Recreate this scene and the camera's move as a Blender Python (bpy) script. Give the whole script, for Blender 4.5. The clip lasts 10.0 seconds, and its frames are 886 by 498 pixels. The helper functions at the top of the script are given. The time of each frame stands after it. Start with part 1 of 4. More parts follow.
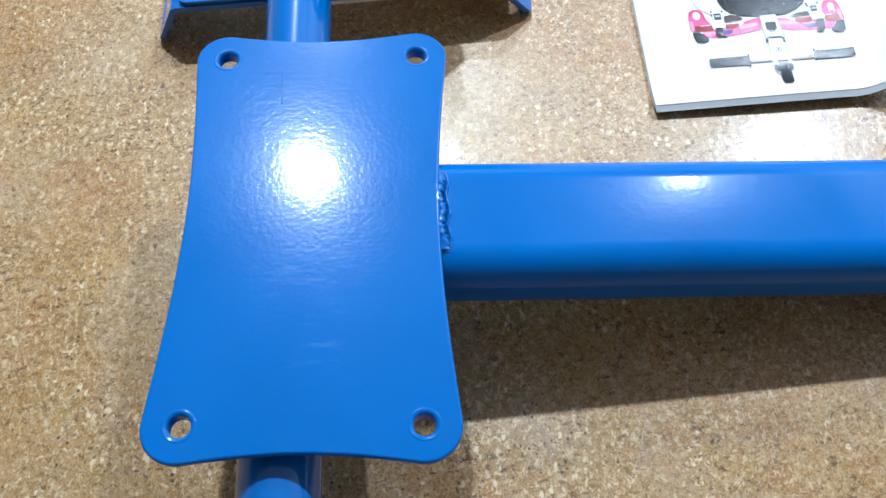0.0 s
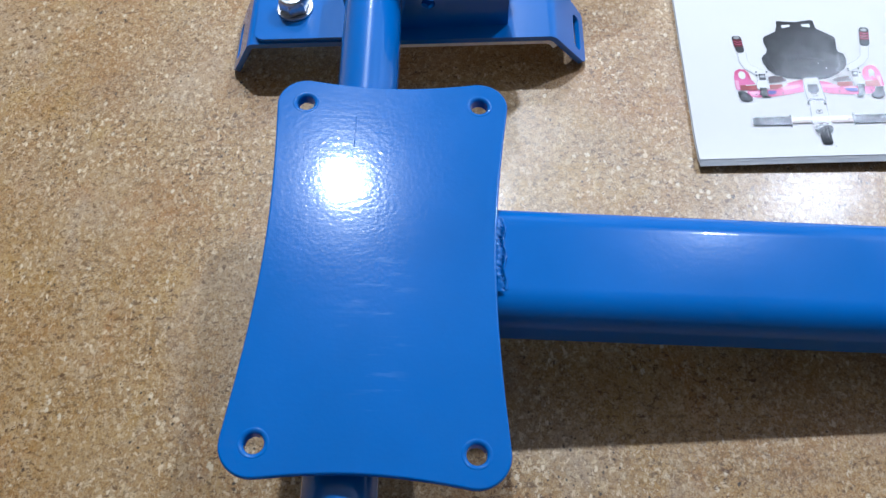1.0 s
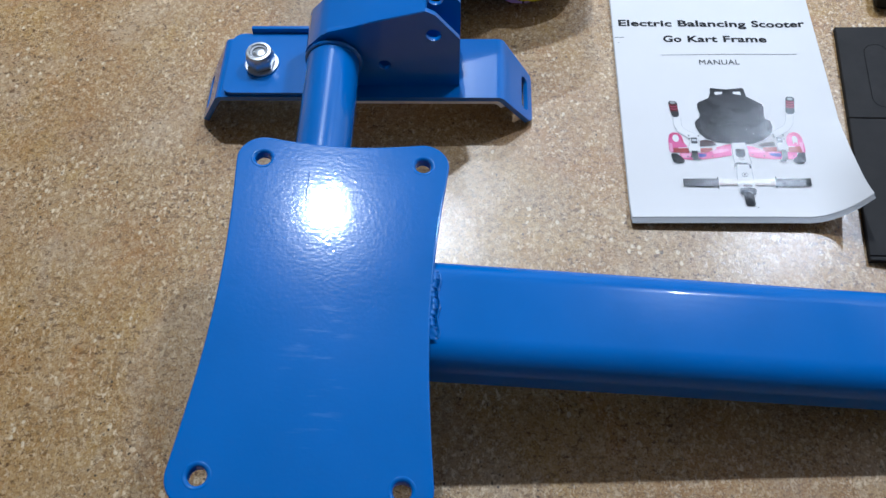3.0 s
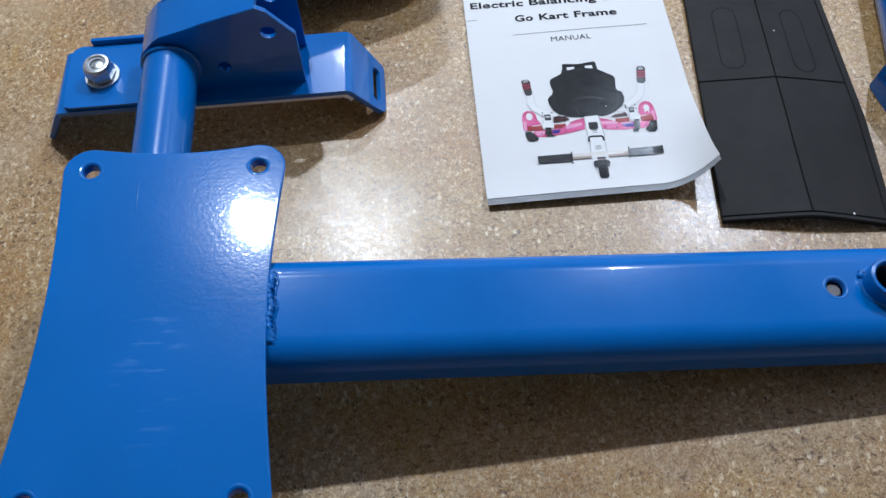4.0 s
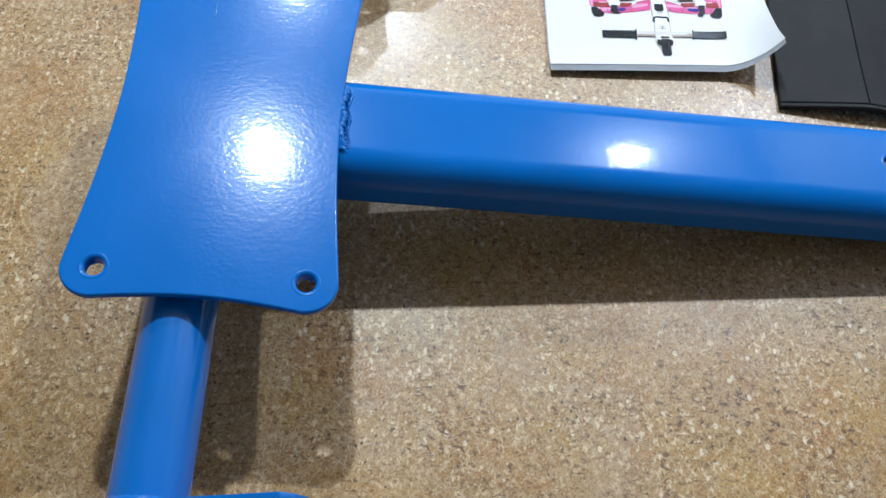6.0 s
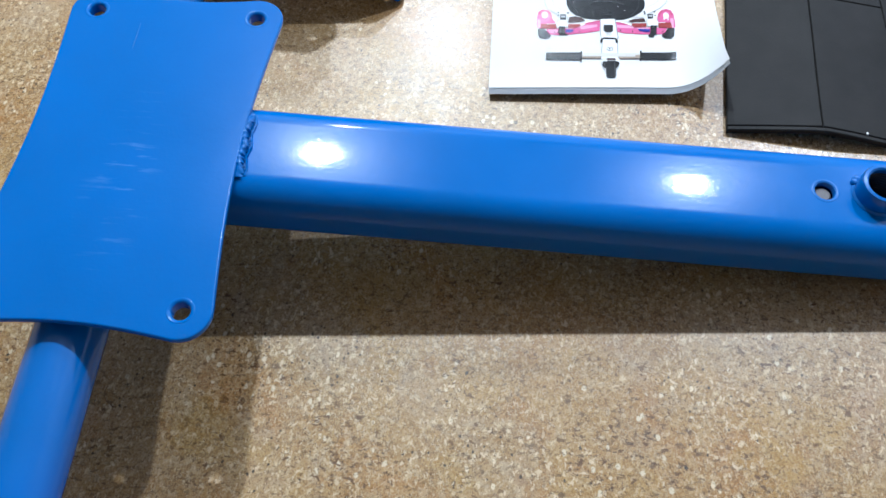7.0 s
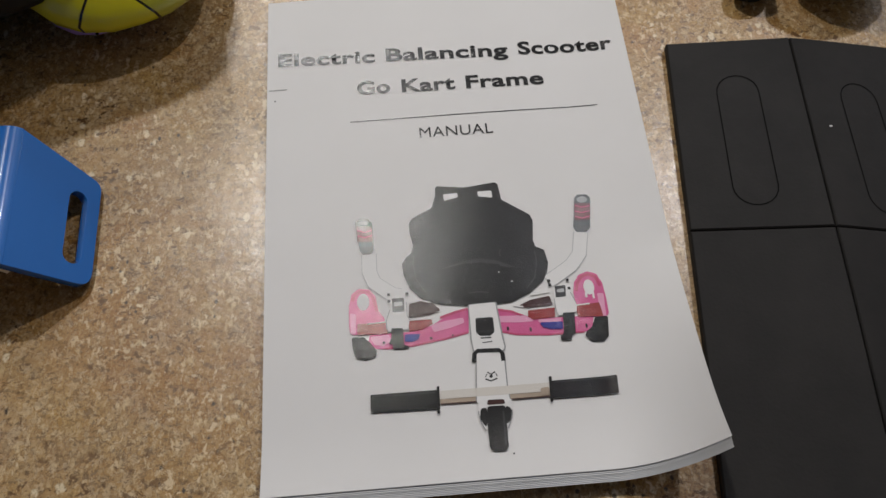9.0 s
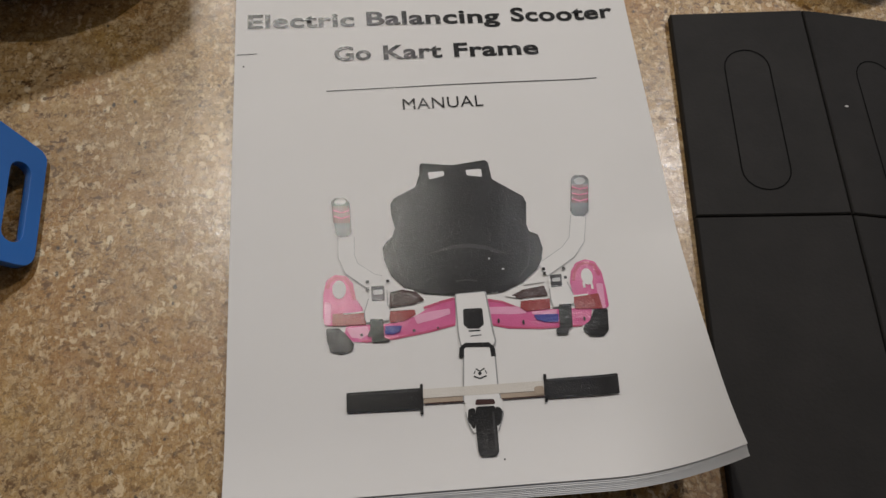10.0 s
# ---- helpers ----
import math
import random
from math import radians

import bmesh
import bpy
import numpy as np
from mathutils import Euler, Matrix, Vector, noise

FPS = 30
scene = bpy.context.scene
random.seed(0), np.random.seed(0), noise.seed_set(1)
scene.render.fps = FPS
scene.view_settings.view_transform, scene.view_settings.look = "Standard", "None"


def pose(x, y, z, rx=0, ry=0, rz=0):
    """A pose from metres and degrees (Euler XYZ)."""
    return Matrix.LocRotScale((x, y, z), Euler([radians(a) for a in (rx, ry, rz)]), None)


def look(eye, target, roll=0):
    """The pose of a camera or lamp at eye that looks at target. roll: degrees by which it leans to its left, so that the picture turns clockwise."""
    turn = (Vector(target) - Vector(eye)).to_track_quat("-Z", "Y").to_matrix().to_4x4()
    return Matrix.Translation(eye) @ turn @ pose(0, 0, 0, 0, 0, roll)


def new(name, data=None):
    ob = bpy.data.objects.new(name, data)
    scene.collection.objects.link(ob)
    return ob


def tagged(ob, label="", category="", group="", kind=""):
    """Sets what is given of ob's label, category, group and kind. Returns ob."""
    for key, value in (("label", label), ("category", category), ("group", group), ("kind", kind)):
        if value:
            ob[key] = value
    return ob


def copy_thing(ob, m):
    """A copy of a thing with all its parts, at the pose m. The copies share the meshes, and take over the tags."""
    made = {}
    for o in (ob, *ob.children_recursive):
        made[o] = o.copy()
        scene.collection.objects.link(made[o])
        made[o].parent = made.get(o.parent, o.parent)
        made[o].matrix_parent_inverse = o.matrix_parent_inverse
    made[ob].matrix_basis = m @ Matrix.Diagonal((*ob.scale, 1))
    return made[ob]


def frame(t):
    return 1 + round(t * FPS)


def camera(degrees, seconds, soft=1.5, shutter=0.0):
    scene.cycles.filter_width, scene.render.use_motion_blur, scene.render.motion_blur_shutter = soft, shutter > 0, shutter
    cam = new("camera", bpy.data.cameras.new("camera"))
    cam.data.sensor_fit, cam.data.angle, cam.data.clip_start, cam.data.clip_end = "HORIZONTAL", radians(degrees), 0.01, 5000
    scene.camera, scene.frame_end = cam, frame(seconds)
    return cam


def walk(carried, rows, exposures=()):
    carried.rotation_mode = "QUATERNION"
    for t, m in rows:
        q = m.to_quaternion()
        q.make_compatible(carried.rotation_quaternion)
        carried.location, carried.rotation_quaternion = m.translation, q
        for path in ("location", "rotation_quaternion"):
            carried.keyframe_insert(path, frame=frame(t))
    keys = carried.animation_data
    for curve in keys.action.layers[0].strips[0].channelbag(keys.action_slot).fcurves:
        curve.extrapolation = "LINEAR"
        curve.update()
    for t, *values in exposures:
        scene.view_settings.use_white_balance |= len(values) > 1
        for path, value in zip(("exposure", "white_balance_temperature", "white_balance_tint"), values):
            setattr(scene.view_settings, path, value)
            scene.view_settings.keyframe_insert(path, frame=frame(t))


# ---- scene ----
cam = camera(54.87, 10.0)
PATH = [
    (0, (0.08235, 0.09552, 0.40112), (0.05391, 0.56697, -0.48031), -6.98),
    (0.5, (0.07347, 0.10933, 0.4233), (0.02606, 0.57547, -0.46014), -6.13),
    (1, (0.06719, 0.09428, 0.4358), (0.01417, 0.57595, -0.43895), -6.32),
    (1.5, (0.05491, 0.08147, 0.46401), (-0.00291, 0.55359, -0.41563), -3.40),
    (2, (0.06662, 0.08259, 0.47264), (0.02361, 0.56617, -0.40161), -0.87),
    (2.2, (0.07124, 0.0883, 0.47574), (0.02805, 0.57314, -0.39779), -1.61),
    (3.3, (0.11542, 0.09032, 0.47005), (0.08321, 0.60123, -0.38898), -4.09),
    (3.5, (0.13389, 0.0922, 0.46705), (0.11517, 0.59832, -0.39521), -4.35),
    (4, (0.15933, 0.08757, 0.46224), (0.16693, 0.59358, -0.40025), -3.88),
    (4.5, (0.1612, 0.07594, 0.45793), (0.18625, 0.58071, -0.40496), -2.01),
    (5, (0.1399, 0.05478, 0.45342), (0.18079, 0.55403, -0.41208), 2.07),
    (5.5, (0.11711, 0.02663, 0.44069), (0.14528, 0.51451, -0.43176), 2.86),
    (5.7, (0.11468, 0.01577, 0.43401), (0.14735, 0.49952, -0.44058), 3.88),
    (6.8, (0.1661, 0.01785, 0.42389), (0.10076, 0.5175, -0.43986), -4.96),
    (7, (0.21471, 0.02808, 0.42349), (0.12906, 0.52799, -0.43834), -6.88),
    (7.5, (0.29056, 0.08287, 0.40669), (0.18836, 0.60754, -0.43846), -7.98),
    (7.8, (0.31256, 0.14791, 0.38977), (0.20105, 0.65442, -0.46522), -10.47),
    (8, (0.30277, 0.19031, 0.38396), (0.2077, 0.68121, -0.48206), -8.23),
    (8.2, (0.29855, 0.21684, 0.3708), (0.20655, 0.70499, -0.4971), -8.43),
    (8.5, (0.26532, 0.26079, 0.33883), (0.20841, 0.74112, -0.53641), -5.67),
    (9, (0.24941, 0.33796, 0.28254), (0.28074, 0.77485, -0.61643), -0.41),
    (9.5, (0.253, 0.35204, 0.25888), (0.31533, 0.77588, -0.64471), 2.94),
    (10, (0.24507, 0.35081, 0.25761), (0.31166, 0.76624, -0.64957), 4.98),
]
EXPOSURES = [(0, 0.41, 5200, 2), (0.6, 0.04, 5220, 6), (2, 0.00, 5180, 9), (3.5, -0.26, 5220, 6), (4.5, -0.25, 5300, 8), (5.5, 0.06, 5330, 4), (7, 0.33, 5180, 3), (7.5, 0.05, 5200, 6), (7.8, -0.20, 5350, 6), (8.5, -0.70, 5950, 9), (9.2, -1.05, 6550, 10), (10, -1.11, 6700, 10)]
walk(cam, [(t, look(eye, target, roll)) for t, eye, target, roll in PATH], EXPOSURES)

# ---- light ----
# x, y, watts, width and colour of each ceiling lamp
LAMPS = [(-0.042, 1.29, 21.0, 0.058, (1.0, 0.97, 0.91)), (0.93, 1.33, 20.5, 0.058, (0.97, 0.965, 1.0)), (-0.03, 1.93, 13.0, 0.046, (1.0, 0.98, 0.95))]
CEILING = 1.53
world = bpy.data.worlds.new("world")
world.use_nodes = True
world.node_tree.nodes["Background"].inputs[0].default_value = (0.9, 0.95, 1.0, 1)
world.node_tree.nodes["Background"].inputs[1].default_value = 0.01
scene.world = world
for lx, ly, watts, wide, tint in LAMPS:
    ld = bpy.data.lights.new("ceiling_lamp", "AREA")
    ld.shape, ld.size, ld.energy, ld.color = "DISK", wide, watts, tint
    lo = new("ceiling_lamp", ld)
    lo.location = (lx, ly, CEILING - 0.012)


# ---- materials ----
class Nodes:
    """Short hand for building one node material."""

    def __init__(self, name):
        self.mat = bpy.data.materials.new(name)
        self.mat.use_nodes = True
        self.tree = self.mat.node_tree
        self.bsdf = self.tree.nodes["Principled BSDF"]
        self.coords = self.tree.nodes.new("ShaderNodeTexCoord").outputs["Object"]

    def add(self, kind, **values):
        n = self.tree.nodes.new(kind)
        for k, v in values.items():
            n.inputs[k].default_value = v
        return n

    def link(self, a, b):
        self.tree.links.new(a, b)

    def noise(self, scale, detail=4.0, rough=0.55, stretch=None, warp=0.0):
        n = self.add("ShaderNodeTexNoise", Scale=scale, Detail=detail, Roughness=rough, Distortion=warp)
        src = self.coords
        if stretch:
            m = self.add("ShaderNodeMapping", Scale=stretch)
            self.link(src, m.inputs["Vector"])
            src = m.outputs[0]
        self.link(src, n.inputs["Vector"])
        return n.outputs["Fac"]

    def voronoi(self, scale, feature="F1", stretch=None, rnd=1.0):
        n = self.add("ShaderNodeTexVoronoi", Scale=scale, Randomness=rnd)
        n.feature = feature
        src = self.coords
        if stretch:
            m = self.add("ShaderNodeMapping", Scale=stretch)
            self.link(src, m.inputs["Vector"])
            src = m.outputs[0]
        self.link(src, n.inputs["Vector"])
        return n

    def ramp(self, fac, stops):
        n = self.tree.nodes.new("ShaderNodeValToRGB")
        e = n.color_ramp.elements
        while len(e) < len(stops):
            e.new(0.5)
        for el, (p, c) in zip(e, stops):
            el.position = p
            el.color = (*c, 1) if len(c) == 3 else c
        self.link(fac, n.inputs["Fac"])
        return n.outputs["Color"]

    def grey(self, fac, lo, hi, a=0.0, b=1.0):
        n = self.add("ShaderNodeMapRange", **{"From Min": lo, "From Max": hi, "To Min": a, "To Max": b})
        self.link(fac, n.inputs["Value"])
        return n.outputs["Result"]

    def mix(self, fac, a, b, mode="MIX"):
        n = self.tree.nodes.new("ShaderNodeMix")
        n.data_type, n.blend_type = "RGBA", mode
        for v, i in ((fac, 0), (a, 6), (b, 7)):
            if hasattr(v, "is_output"):
                self.link(v, n.inputs[i])
            elif i == 0:
                n.inputs[i].default_value = v
            else:
                n.inputs[i].default_value = (*v, 1)
        return n.outputs[2]

    def bump(self, height, strength, distance, onto=("Normal",), before=None):
        n = self.add("ShaderNodeBump", Strength=strength, Distance=distance)
        self.link(height, n.inputs["Height"])
        if before:
            self.link(before, n.inputs["Normal"])
        for o in onto:
            self.link(n.outputs[0], self.bsdf.inputs[o])
        return n.outputs[0]

    def set(self, **values):
        for k, v in values.items():
            k = k.replace("_", " ")
            if hasattr(v, "is_output"):
                self.link(v, self.bsdf.inputs[k])
            else:
                self.bsdf.inputs[k].default_value = (*v, 1) if isinstance(v, tuple) else v
        return self


def make_counter():
    n = Nodes("stone_laminate")
    big = n.noise(6.0, 5.0, 0.62, warp=0.8)
    mid = n.noise(34.0, 6.0, 0.68, warp=0.8)
    fine = n.noise(210.0, 5.0, 0.75, warp=0.4)
    base = n.ramp(big, [(0.36, (0.315, 0.160, 0.055)), (0.43, (0.370, 0.225, 0.095)), (0.50, (0.375, 0.270, 0.165)), (0.57, (0.420, 0.330, 0.225)), (0.66, (0.340, 0.170, 0.055))])
    tone = n.ramp(mid, [(0.36, (0.192, 0.107, 0.042)), (0.49, (0.364, 0.242, 0.118)), (0.64, (0.468, 0.349, 0.205))])
    col = n.mix(0.45, base, tone)
    clot = n.noise(95.0, 5.0, 0.7, warp=0.4)
    col = n.mix(0.38, col, n.ramp(clot, [(0.36, (0.177, 0.084, 0.030)), (0.47, (0.374, 0.237, 0.110)), (0.56, (0.437, 0.316, 0.179)), (0.66, (0.572, 0.446, 0.289))]))
    grain = n.ramp(fine, [(0.36, (0.104, 0.058, 0.024)), (0.46, (0.322, 0.205, 0.095)), (0.55, (0.406, 0.284, 0.152)), (0.66, (0.624, 0.484, 0.304))])
    col = n.mix(0.40, col, grain)
    # clouds of rust, ochre and lilac grey a few centimetres wide
    for scale, lo, hi, colour, most in ((21.0, 0.52, 0.66, (0.31, 0.125, 0.042), 0.55), (17.0, 0.53, 0.66, (0.36, 0.30, 0.24), 0.62), (25.0, 0.52, 0.66, (0.39, 0.25, 0.075), 0.50)):
        col = n.mix(n.grey(n.noise(scale, 4.0, 0.62, stretch=(1.0, 0.8, scale), warp=0.9), lo, hi, 0.0, most), col, colour)

    # broad cloudy patches: lilac grey and warm rust
    pale = n.noise(5.5, 4.0, 0.6, stretch=(1.0, 1.2, 1.0), warp=0.7)
    rust = n.noise(7.5, 5.0, 0.65, stretch=(1.2, 0.9, 1.0), warp=0.9)
    col = n.mix(n.grey(pale, 0.47, 0.64, 0.0, 0.60), col, (0.40, 0.315, 0.235))
    col = n.mix(n.grey(rust, 0.50, 0.64, 0.0, 0.62), col, (0.24, 0.115, 0.045))

    # granules: crushed cells of uneven colour with thin dark seams
    shift = n.add("ShaderNodeTexNoise", Scale=420.0, Detail=3.0)
    n.link(n.coords, shift.inputs["Vector"])
    less = n.tree.nodes.new("ShaderNodeVectorMath")
    less.operation = "MULTIPLY_ADD"
    n.link(shift.outputs["Color"], less.inputs[0])
    less.inputs[1].default_value = (0.006, 0.006, 0.0)
    n.link(n.coords, less.inputs[2])
    plain_coords = n.coords
    n.coords = less.outputs[0]
    patch = n.noise(26.0, 4.0, 0.65)
    for scale, stretch, share in ((520.0, (1.0, 0.75, 1.0), 0.40), (980.0, (0.8, 1.0, 1.0), 0.28)):
        cells = n.voronoi(scale, stretch=stretch)
        pick = n.add("ShaderNodeSeparateColor")
        n.link(cells.outputs["Color"], pick.inputs[0])
        tint = n.ramp(pick.outputs[0], [(0.0, (0.060, 0.034, 0.014)), (0.16, (0.25, 0.132, 0.046)), (0.45, (0.37, 0.225, 0.095)), (0.76, (0.43, 0.300, 0.160)), (1.0, (0.68, 0.57, 0.41))])
        col = n.mix(n.grey(patch, 0.36, 0.60, share * 0.45, share), col, tint)
    seams = n.voronoi(400.0, "DISTANCE_TO_EDGE", stretch=(0.8, 1.0, 1.0))
    seam = n.add("ShaderNodeMath")
    seam.operation = "MULTIPLY"
    n.link(n.grey(seams.outputs["Distance"], 0.10, 0.02), seam.inputs[0])
    n.link(n.grey(patch, 0.42, 0.62, 0.0, 0.42), seam.inputs[1])
    col = n.mix(seam.outputs[0], col, (0.075, 0.042, 0.020))
    n.coords = plain_coords

    def flakes(scale, stretch, rnd, cut, drift, reach, colour, onto):
        """Small irregular flecks, thicker where the drift noise is high."""
        c = n.voronoi(scale, stretch=stretch)
        pick = n.add("ShaderNodeSeparateColor")
        n.link(c.outputs["Color"], pick.inputs[0])
        chance = n.add("ShaderNodeMath")
        chance.operation = "MULTIPLY"
        n.link(pick.outputs[rnd], chance.inputs[0])
        n.link(n.grey(drift, 0.38, 0.62, 0.45, 1.25), chance.inputs[1])
        wob = n.add("ShaderNodeMath")
        wob.operation = "ADD"
        n.link(c.outputs["Distance"], wob.inputs[0])
        n.link(n.grey(fine, 0.3, 0.7, -0.16, 0.16), wob.inputs[1])
        m = n.add("ShaderNodeMath")
        m.operation = "MULTIPLY"
        n.link(n.grey(chance.outputs[0], cut, cut + 0.06), m.inputs[0])
        n.link(n.grey(wob.outputs[0], reach, reach - 0.12), m.inputs[1])
        return n.mix(m.outputs[0], onto, colour)

    drift = n.noise(15.0, 5.0, 0.7, warp=0.8)
    drift2 = n.noise(19.0, 5.0, 0.7, stretch=(1.3, 0.8, 1.0), warp=0.8)
    # crushed grain: pale and dark crumbs from two stretched noises
    crumb = n.noise(330.0, 3.0, 0.65, stretch=(1.0, 0.7, 1.0), warp=0.3)
    crumb2 = n.noise(290.0, 3.0, 0.65, stretch=(0.7, 1.0, 1.0), warp=0.3)

    def product(a, b):
        m = n.add("ShaderNodeMath")
        m.operation = "MULTIPLY"
        n.link(a, m.inputs[0])
        n.link(b, m.inputs[1])
        return m.outputs[0]

    col = n.mix(product(n.grey(crumb, 0.56, 0.66), n.grey(drift, 0.36, 0.60, 0.15, 0.85)), col, (0.624, 0.493, 0.319))
    col = n.mix(product(n.grey(crumb2, 0.43, 0.34), n.grey(drift2, 0.36, 0.62, 0.20, 0.95)), col, (0.075, 0.038, 0.017))
    col = flakes(300.0, (1.0, 0.6, 1.0), 0, 0.95, drift, 0.36, (0.686, 0.567, 0.395), col)
    col = flakes(170.0, (1.0, 0.8, 1.0), 1, 0.92, drift2, 0.22, (0.030, 0.020, 0.013), col)
    col = flakes(240.0, (1.0, 0.7, 1.0), 2, 0.93, drift2, 0.34, (0.62, 0.52, 0.37), col)
    col = flakes(330.0, (1.0, 0.8, 1.0), 2, 0.90, drift, 0.26, (0.045, 0.030, 0.018), col)
    dust = n.noise(900.0, 2.0, 0.6, stretch=(1.0, 0.75, 1.0))
    col = n.mix(n.grey(dust, 0.45, 0.33, 0.0, 0.50), col, (0.070, 0.036, 0.016))
    col = n.mix(n.grey(dust, 0.57, 0.68, 0.0, 0.35), col, (0.62, 0.47, 0.29))
    # cream chips and dark hollows a few millimetres wide, gathered in drifts
    chip = n.noise(340.0, 5.0, 0.62, stretch=(1.0, 0.75, 1.0), warp=0.5)
    pit = n.noise(290.0, 5.0, 0.66, stretch=(0.8, 1.0, 1.0), warp=0.6)
    col = n.mix(product(n.grey(chip, 0.57, 0.62), n.grey(drift, 0.36, 0.58, 0.20, 0.85)), col, (0.64, 0.51, 0.35))
    col = n.mix(product(n.grey(pit, 0.42, 0.37), n.grey(drift2, 0.36, 0.58, 0.30, 0.95)), col, (0.100, 0.050, 0.020))
    rich = n.add("ShaderNodeHueSaturation", Saturation=1.18)
    n.link(col, rich.inputs["Color"])
    col = rich.outputs[0]
    n.set(Base_Color=col, Roughness=n.grey(mid, 0.3, 0.7, 0.36, 0.46), Specular_IOR_Level=0.58, Coat_Weight=0.16, Coat_Roughness=0.13)
    n.bump(fine, 0.20, 0.0006, ("Normal", "Coat Normal"))
    return n.mat


def make_blue(name="blue_powder_coat", worn=False, peel_by=0.035, gloss=0.42, rough_by=0.22, coat=0.60):
    n = Nodes(name)
    peel = n.noise(520.0, 2.0, 0.5)
    cloud = n.noise(14.0, 4.0, 0.6)
    col = n.mix(n.grey(cloud, 0.3, 0.7), (0.014, 0.117, 0.400), (0.016, 0.131, 0.450))
    rough = n.grey(cloud, 0.3, 0.7, rough_by, rough_by + 0.05)
    if worn:
        # pale rub marks across the middle of the plate, and a few dots
        rub = n.noise(230.0, 3.0, 0.6, stretch=(0.13, 1.0, 1.0))
        gap = n.noise(30.0, 3.0, 0.6)
        where = n.tree.nodes.new("ShaderNodeVectorMath")
        where.operation = "DISTANCE"
        sq = n.add("ShaderNodeMapping", Scale=(1.7, 0.55, 0.0))
        n.link(n.coords, sq.inputs["Vector"])
        n.link(sq.outputs[0], where.inputs[0])
        where.inputs[1].default_value = (0.000, -0.013, 0.0)
        m = n.add("ShaderNodeMath")
        m.operation = "MULTIPLY"
        n.link(n.grey(rub, 0.55, 0.64), m.inputs[0])
        n.link(n.grey(where.outputs["Value"], 0.036, 0.010), m.inputs[1])
        m2 = n.add("ShaderNodeMath")
        m2.operation = "MULTIPLY"
        n.link(m.outputs[0], m2.inputs[0])
        n.link(n.grey(gap, 0.36, 0.54, 0.0, 0.15), m2.inputs[1])
        col = n.mix(m2.outputs[0], col, (0.30, 0.44, 0.70))
    n.set(Base_Color=col, Roughness=rough, Specular_IOR_Level=gloss, Coat_Weight=coat, Coat_Roughness=0.03)
    fine = n.bump(peel, peel_by, 0.0005, ())
    n.bump(n.noise(260.0, 2.0, 0.5, stretch=(0.85, 1.0, 1.0)), peel_by * 0.5, 0.0010, ("Normal", "Coat Normal"), fine)
    return n.mat


def make_plain(name, colour, rough, metal=0.0, var=0.15, scale=60.0, bump=0.1, spec=0.5):
    n = Nodes(name)
    f = n.noise(scale, 4.0, 0.6)
    dark = tuple(c * (1 - var) for c in colour)
    lite = tuple(min(1.0, c * (1 + var)) for c in colour)
    n.set(Base_Color=n.mix(n.grey(f, 0.3, 0.7), dark, lite), Roughness=n.grey(f, 0.3, 0.7, rough * 0.85, min(1, rough * 1.15)), Metallic=metal, Specular_IOR_Level=spec)
    n.bump(n.noise(scale * 9, 3.0, 0.6), bump, 0.0004)
    return n.mat


def make_paper(name, colour, rough=0.30, var=0.02, spec=0.46):
    n = Nodes(name)
    f = n.noise(30.0, 3.0, 0.5)
    dark = tuple(c * (1 - var) for c in colour)
    n.set(Base_Color=n.mix(n.grey(f, 0.3, 0.7), dark, colour), Roughness=rough, Specular_IOR_Level=spec)
    n.bump(n.noise(1500.0, 2.0, 0.5), 0.03, 0.0003)
    return n.mat


def make_ink(name, colour, var=0.08, spec=0.44):
    """Glossy toner: a fine uneven film that glitters under a lamp."""
    n = Nodes(name)
    f = n.noise(160.0, 3.0, 0.6)
    dark = tuple(c * (1 - var) for c in colour)
    n.set(Base_Color=n.mix(n.grey(f, 0.3, 0.7), dark, colour), Roughness=n.grey(f, 0.3, 0.7, 0.145, 0.155), Specular_IOR_Level=spec)
    n.bump(n.noise(1900.0, 2.0, 0.6), 0.22, 0.0004)
    return n.mat


def make_foam():
    n = Nodes("black_foam")
    f = n.noise(40.0, 4.0, 0.6)
    dust = n.voronoi(90.0)
    pick = n.add("ShaderNodeSeparateColor")
    n.link(dust.outputs["Color"], pick.inputs[0])
    m = n.add("ShaderNodeMath")
    m.operation = "MULTIPLY"
    n.link(n.grey(pick.outputs[0], 0.996, 0.999), m.inputs[0])
    n.link(n.grey(dust.outputs["Distance"], 0.10, 0.05), m.inputs[1])
    col = n.mix(n.grey(f, 0.3, 0.7), (0.0135, 0.0122, 0.0115), (0.0205, 0.0185, 0.0172))
    n.set(Base_Color=n.mix(m.outputs[0], col, (0.35, 0.33, 0.30)), Roughness=0.66, Specular_IOR_Level=0.17)
    n.bump(n.noise(700.0, 3.0, 0.6), 0.25, 0.0004)
    return n.mat


def make_print(name, stops):
    n = Nodes(name)
    cells = n.voronoi(30.0)
    pick = n.add("ShaderNodeSeparateColor")
    n.link(cells.outputs["Color"], pick.inputs[0])
    ramp = n.ramp(pick.outputs[0], stops)
    ramp.node.color_ramp.interpolation = "CONSTANT"
    edge = n.voronoi(30.0, "DISTANCE_TO_EDGE")
    col = n.mix(n.grey(edge.outputs["Distance"], 0.010, 0.019), (0.01, 0.01, 0.012), ramp)
    n.set(Base_Color=col, Roughness=0.16, Coat_Weight=0.7)
    n.bump(n.noise(200.0, 3.0, 0.6), 0.06, 0.0005)
    return n.mat


